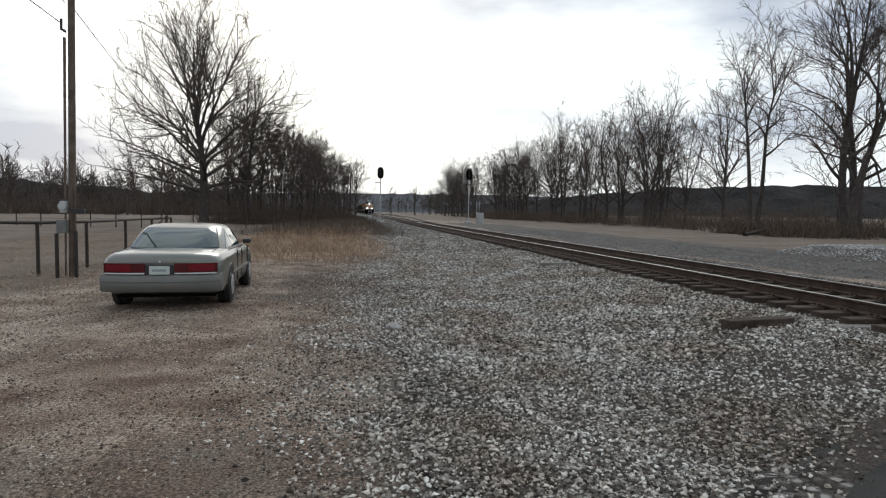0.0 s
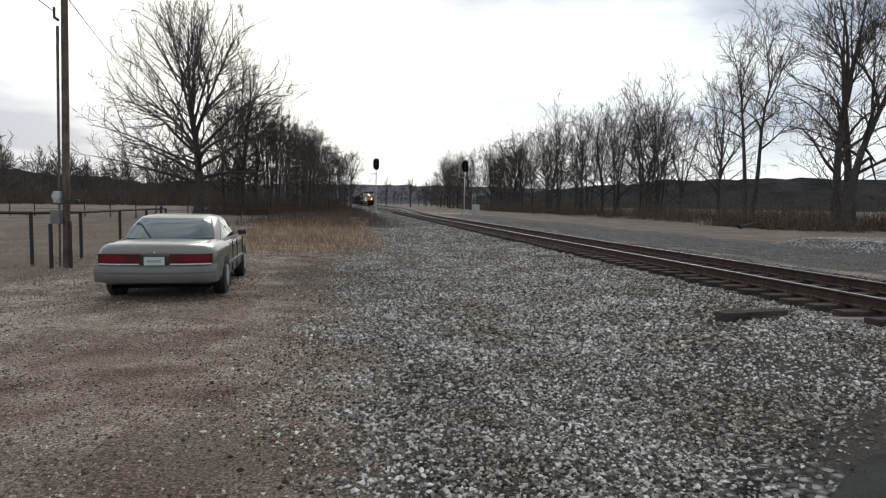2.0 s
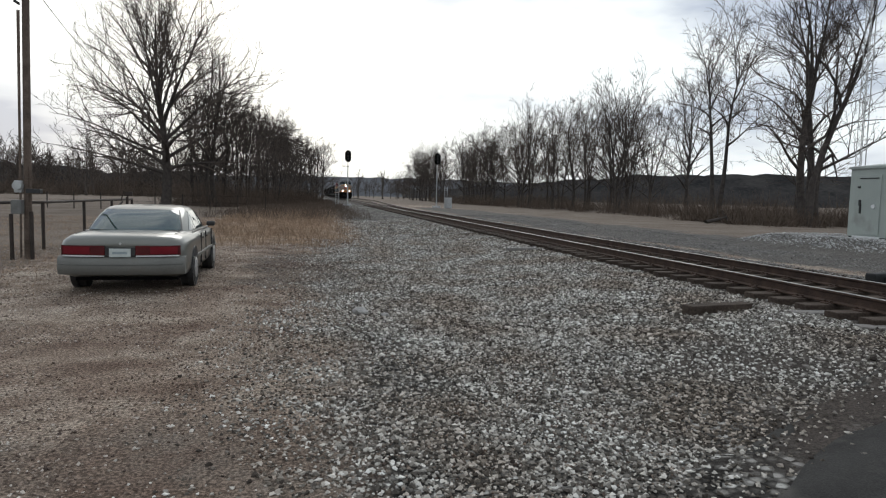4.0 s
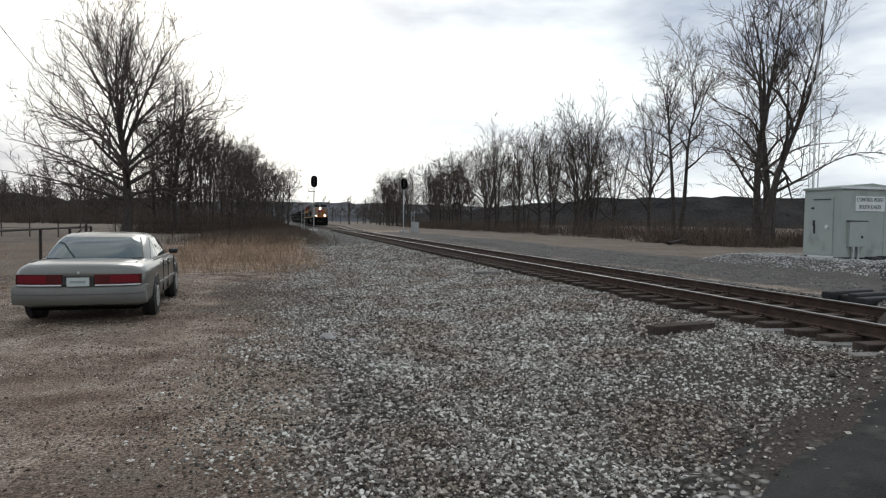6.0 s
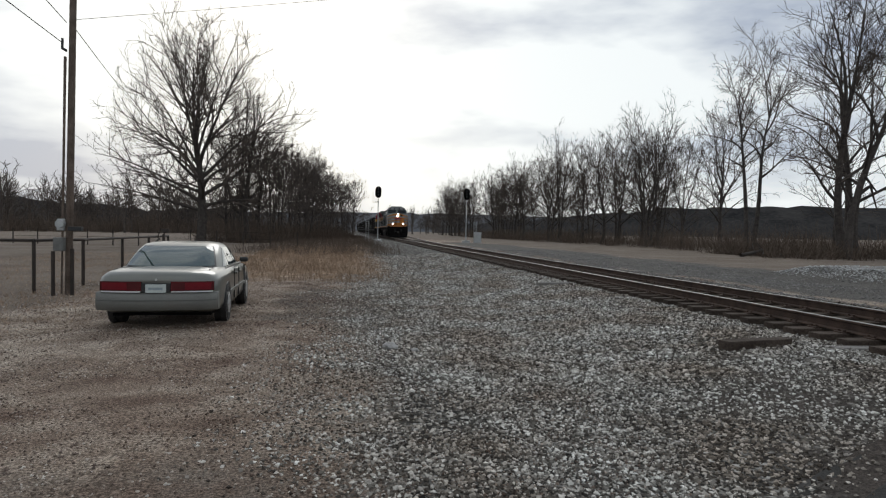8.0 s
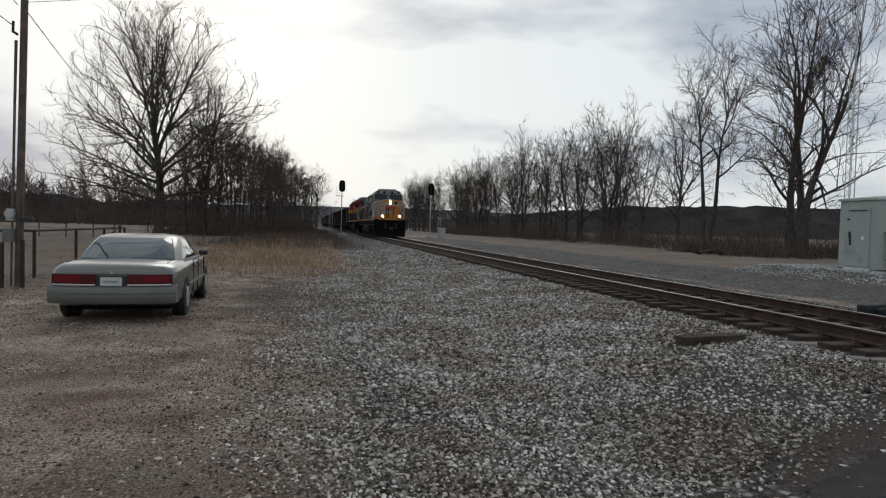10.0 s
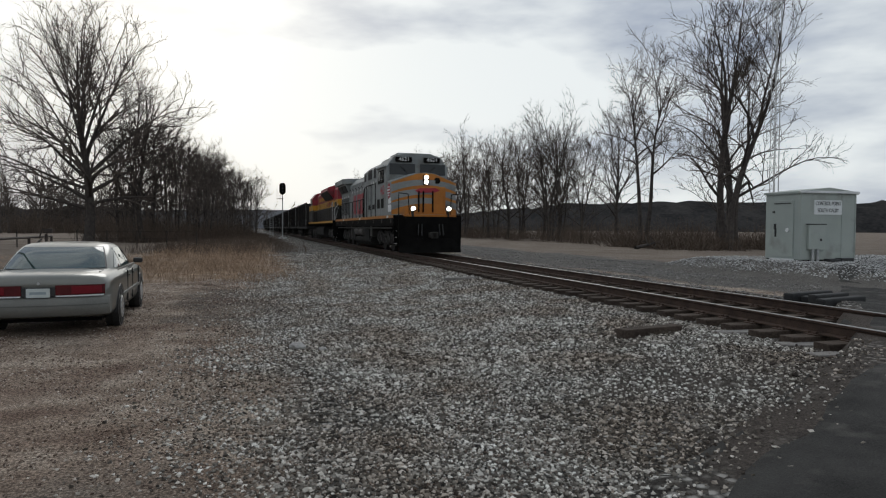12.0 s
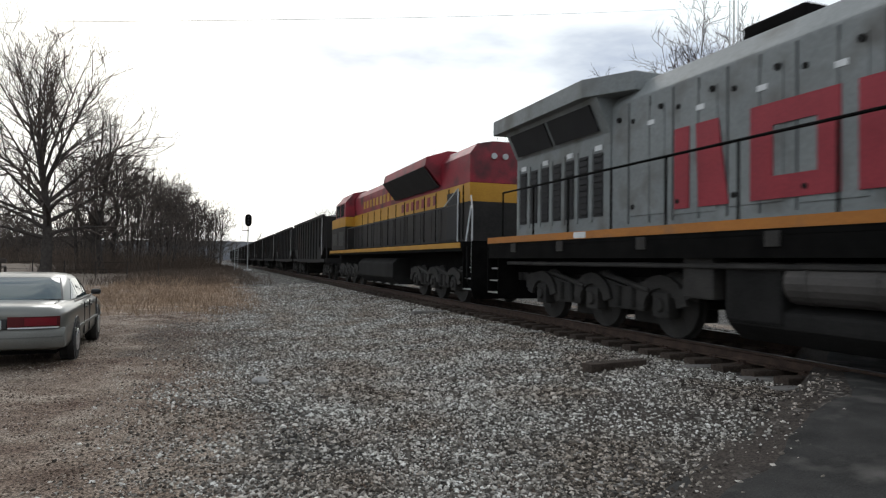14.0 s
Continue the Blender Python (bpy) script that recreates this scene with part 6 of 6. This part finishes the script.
    for s in (-1, 1):
        steps(L, 0.9, 1.55, s)
        steps(L, 21.0, 21.6, s)
        handrail(L, s * 1.46, [9.6, 10.9, 12.3, 13.7, 15.1, 16.5, 17.9, 19.3, 20.8], 0, lambda y: 2.62)
        handrail(L, s * 1.5, [5.9, 7.1, 8.4, 9.2, 9.6], 0, lambda y: 3.3 if y < 9.1 else (3.2 if y < 9.5 else 2.62))
        bm = B()
        rod(bm, (s * 1.42, 0.85, 1.0), (s * 1.42, 0.85, 2.55), 0.02, 0.02, 6)
        rod(bm, (s * 1.42, 0.85, 2.55), (s * 1.0, 0.8, 2.5), 0.02, 0.02, 6)
        rod(bm, (s * 1.0, 0.8, 2.5), (s * 0.95, 0.8, 1.55), 0.02, 0.02, 6)
        part("grab_rail", bm, M_BLACK, L)
    for x in (-0.55, -0.4, 0.4, 0.55):
        bm = B()
        rod(bm, (x, 0.7, 1.35), (x * 1.05, 0.62, 0.85), 0.03, 0.03, 6)
        part("air_hose", bm, M_RUBBER, L)
    coupler(L, 0.0, 1)
    coupler(L, 22.3, -1)
    for y in (4.7, 17.6):
        bogie(L, y, (-1.95, 0.0, 1.95), 0.533, LOCO_WHEEL, LOCO_AXLES, 2.75)
    raise_body(L, 1.76)
    TRAIN.append((L, 0.0))


M_SOOTBLACK = surface("dusty_black_paint", (0.008, 0.007, 0.0065), (0.026, 0.022, 0.02), 1.5, 0.65, bump=0.1, fine=30, spec=0.3)
M_SOOTGREY = surface("sooty_grey_paint", (0.03, 0.029, 0.028), (0.07, 0.068, 0.065), 4, 0.7, bump=0.1)


def second_locomotive():
    """Runs reversed: its radiator end leads, its cab is at the far end."""
    L = thing("locomotive", pose(XT, START + 22.4, RAIL), "red, yellow and black diesel locomotive running cab last", "locomotive", "locomotives of the train")
    bm = B()
    box(bm, -1.5, 1.5, 0.9, 21.5, 1.35, 1.55, 0.01)
    box(bm, -0.75, 0.75, 0.6, 21.9, 0.9, 1.36)
    part("underframe", bm, M_BLACK, L)
    for s in (-1, 1):
        bm = B()
        box(bm, min(s * 1.5, s * 1.512), max(s * 1.5, s * 1.512), 1.0, 21.4, 1.42, 1.53)
        part("sill_stripe", bm, M_YELLOW, L, "yellow stripe along the side sill")
    layers = (("lower_hood", 1.55, 2.75, M_SOOTBLACK, 1.02), ("middle_hood", 2.75, 3.3, M_YELLOW, 1.024))
    for nm, z0, z1, mt, w in layers:
        bm = B()
        box(bm, -w, w, 1.55, 17.0, z0, z1)
        part(nm, bm, mt, L)
    bm = B()
    slab(bm, [(-1.02, 3.3), (1.02, 3.3), (1.02, 4.15), (0.8, 4.45), (0.3, 4.55), (-0.3, 4.55), (-0.8, 4.45), (-1.02, 4.15)], "y", 1.55, 17.0, 0.02)
    part("upper_hood", bm, M_DEEPRED, L)
    bm = B()
    slab(bm, [(-1.02, 3.45), (-1.55, 4.1), (-1.5, 4.38), (-0.8, 4.62), (0.8, 4.62), (1.5, 4.38), (1.55, 4.1), (1.02, 3.45)], "y", 4.0, 9.2, 0.02)
    part("radiator", bm, M_DEEPRED, L)
    for s in (-1, 1):
        bm = B()
        slab(bm, [(s * 1.05, 3.42), (s * 1.58, 4.07), (s * 1.6, 4.05), (s * 1.09, 3.4)], "y", 4.05, 9.15)
        part("radiator_intake", bm, M_LOUVRE, L, "black radiator intake under the flare")
        for k in range(12):
            y = 2.0 + k * 1.2
            bm = B()
            box(bm, min(s * 1.024, s * 1.045), max(s * 1.024, s * 1.045), y, y + 0.04, 1.65, 3.25)
            part("door_seam", bm, M_BLACK, L)
        for k in range(7):
            y = 4.4 + k * 0.62
            bm = B()
            box(bm, min(s * 1.026, s * 1.036), max(s * 1.026, s * 1.036), y, y + 0.3, 2.86, 3.18)
            part("side_marking", bm, M_DEEPRED, L, "small dark red marking on the yellow band")
        for k in range(14):
            y = 3.9 + k * 0.93
            bm = B()
            box(bm, min(s * 1.022, s * 1.034), max(s * 1.022, s * 1.034), y, y + 0.78, 1.72, 2.66, 0.006)
            part("hood_door", bm, M_SOOTBLACK, L)
        for ya, yb, za, zb in ((17.3, 18.6, 1.75, 2.5), (19.0, 20.4, 1.8, 2.45)):
            louvre("cab_louvre", L, s * 1.505, ya, yb, za, zb, 8, M_SOOTGREY)
        bm = B()
        rod(bm, (s * 1.47, 1.3, 1.5), (s * 1.47, 1.3, 3.05), 0.022, 0.022, 6)
        rod(bm, (s * 1.47, 1.3, 3.05), (s * 1.47, 2.4, 2.62), 0.022, 0.022, 6)
        part("grab_rail", bm, M_STEELGREY, L, "pale grab rail by the rear platform")
        for k in range(9):
            bm = B()
            y = 9.6 + k * 0.62
            box(bm, min(s * 1.03, s * 1.04), max(s * 1.03, s * 1.04), y, y + 0.38, 3.5, 3.85)
            part("side_marking", bm, M_YELLOW, L, "small yellow marking on the red hood side")
        bm = B()
        box(bm, min(s * 1.025, s * 1.06), max(s * 1.025, s * 1.06), 2.3, 3.3, 1.65, 3.1)
        part("dark_door", bm, M_LOUVRE, L)
        handrail(L, s * 1.46, [1.3, 3.0, 4.7, 6.4, 8.1, 9.8, 11.5, 13.2, 14.9, 16.6], 0, lambda y: 2.6, M_SOOTGREY)
        steps(L, 0.25, 0.85, s)
        bm = B()
        rod(bm, (s * 1.45, 0.3, 0.9), (s * 1.45, 0.3, 2.4), 0.022, 0.022, 6)
        rod(bm, (s * 1.45, 0.3, 2.4), (s * 1.0, 1.5, 2.9), 0.022, 0.022, 6)
        rod(bm, (s * 1.45, 0.9, 1.2), (s * 1.0, 1.5, 2.6), 0.022, 0.022, 6)
        part("grab_rail", bm, M_STEELGREY, L, "pale grab rail by the steps")
        for ya, yb in ((17.4, 18.2), (18.4, 19.4)):
            bm = B()
            box(bm, min(s * 1.5, s * 1.515), max(s * 1.5, s * 1.515), ya, yb, 3.3, 3.95)
            part("side_window", bm, M_CABGLASS, L)
    for nm, z0, z1, mt in (("cab_base", 1.55, 2.75, M_SOOTBLACK), ("cab_waist", 2.75, 3.25, M_YELLOW)):
        bm = B()
        box(bm, -1.5, 1.5, 17.0, 20.8, z0, z1, 0.02)
        part(nm, bm, mt, L)
    bm = B()
    slab(bm, [(-1.5, 3.25), (1.5, 3.25), (1.5, 4.0), (1.1, 4.5), (0.5, 4.65), (-0.5, 4.65), (-1.1, 4.5), (-1.5, 4.0)], "y", 17.0, 19.6, 0.02)
    part("cab_roof", bm, M_DEEPRED, L)
    for x in (-0.3, 0.05):
        bm = B()
        rod(bm, (x, 1.5, 4.1), (x, 1.54, 4.1), 0.09, 0.09, 12)
        part("rear_lamp", bm, M_STEELGREY, L)
    bm = B()
    box(bm, -0.3, 0.3, 10.5, 12.0, 4.5, 4.75, 0.04)
    part("exhaust_stack", bm, M_BLACK, L)
    bm = B()
    slab(bm, [(-1.4, 0.55), (-1.1, 0.3), (1.1, 0.3), (1.4, 0.55), (1.4, 1.1), (1.2, 1.3), (-1.2, 1.3), (-1.4, 1.1)], "y", 8.2, 14.2, 0.05)
    part("fuel_tank", bm, M_TANK, L, "dusty dark fuel tank")
    bm = B()
    slab(bm, [(-1.45, 0.7), (-1.45, 1.45), (1.45, 1.45), (1.45, 0.7), (1.2, 0.2), (-1.2, 0.2)], "y", 0.6, 0.72, 0.02)
    part("pilot", bm, M_BLACK, L)
    coupler(L, 0.0, 1)
    coupler(L, 22.4, -1)
    for y in (4.4, 17.9):
        bogie(L, y, (-1.85, 0.0, 1.85), 0.533, LOCO_WHEEL, LOCO_AXLES2, 2.6)
    raise_body(L, 1.74)
    TRAIN.append((L, 22.4))


def hopper_car():
    H = thing("hopper_car", pose(XT, START + 45, RAIL), "black sooty steel hopper car with ribbed sides, loaded with coal", "hopper car", "hopper cars of the train")
    bm = B()
    slab(bm, [(0.9, 1.9), (2.6, 1.0), (13.4, 1.0), (15.1, 1.9), (15.1, 3.8), (0.9, 3.8)], "x", -1.52, 1.52, 0.02)
    part("body", bm, M_COALCAR, H)
    for s in (-1, 1):
        bm = B()
        box(bm, min(s * 1.5, s * 1.62), max(s * 1.5, s * 1.62), 0.85, 15.15, 3.75, 3.92, 0.02)
        part("top_chord", bm, M_COALCAR, H)
        for k in range(12):
            y = 1.1 + k * 1.24
            bm = B()
            box(bm, min(s * 1.52, s * 1.6), max(s * 1.52, s * 1.6), y, y + 0.12, 1.25 if 1 < k < 10 else 1.95, 3.75)
            part("rib", bm, M_COALCAR, H)
        bm = B()
        box(bm, min(s * 1.3, s * 1.55), max(s * 1.3, s * 1.55), 0.6, 15.4, 1.05, 1.25)
        part("side_sill", bm, M_COALCAR, H)
        bm = B()
        box(bm, min(s * 1.602, s * 1.61), max(s * 1.602, s * 1.61), 1.1, 1.34, 1.5, 3.7)
        part("end_panel", bm, M_STEELGREY, H, "pale worn panel at the car's end")
    for y in (0.55, 15.45):
        bm = B()
        box(bm, -1.45, 1.45, y - 0.08, y + 0.08, 1.0, 1.3)
        for x in (-1.4, -0.6, 0.6, 1.4):
            rod(bm, (x, y, 1.2), (x, y + (0.4 if y < 5 else -0.4), 3.4), 0.04, 0.04, 6)
        part("end_frame", bm, M_COALCAR, H)
    bm = B()
    gx = np.linspace(-1.45, 1.45, 9)
    gy = np.linspace(1.0, 15.0, 30)
    grid = [[bm.verts.new((x, y, 3.72 + 0.35 * (1 - (x / 1.5) ** 2) * smooth(1, 3, y) * smooth(-15, -13, -y) + 0.06 * noise.noise((x * 2, y * 2, 0)))) for x in gx] for y in gy]
    for i in range(29):
        for j in range(8):
            bm.faces.new((grid[i][j], grid[i][j + 1], grid[i + 1][j + 1], grid[i + 1][j]))
    part("coal_load", bm, M_COAL, H)
    coupler(H, 0.0, 1)
    coupler(H, 16.0, -1)
    for y in (2.1, 13.9):
        bogie(H, y, (-0.89, 0.89), 0.457, CAR_WHEEL, CAR_AXLES, 1.2)
    return H


LOCO_AXLES2 = {}
lead_locomotive()
second_locomotive()
hopper = hopper_car()
TRAIN.append((hopper, 44.85))
for k in range(1, 13):
    h = copy_thing(hopper, pose(XT, START + 45 + 16.1 * k, RAIL))
    TRAIN.append((h, 44.85 + 16.1 * k))
    for t in [o for o in h.children if o.name.startswith("truck")]:
        for w in t.children:
            CAR_AXLES[min(CAR_AXLES, key=lambda p: abs(p[1] - w.location.y))].append(w)


# ---- movement ----
def motions():
    for ob, off in TRAIN:
        walk(ob, [(t, pose(XT, START - SPEED * t + off, RAIL)) for t in np.arange(0, 14.01, 0.5)])
    roll()


def roll():
    """Each wheelset turns as its vehicle runs; alike axles share one set of keys."""
    step = 1 / FPS
    for radius, groups in ((0.533, LOCO_AXLES), (0.533, LOCO_AXLES2), (0.457, CAR_AXLES)):
        for place, obs in groups.items():
            first = obs[0]
            rows = [(k * step, pose(*place, math.degrees(SPEED * k * step / radius) % 360)) for k in range(0, 421)]
            walk(first, rows)
            act, slot = first.animation_data.action, first.animation_data.action_slot
            for o in obs[1:]:
                o.rotation_mode = "QUATERNION"
                data = o.animation_data_create()
                data.action = act
                data.action_slot = slot


motions()
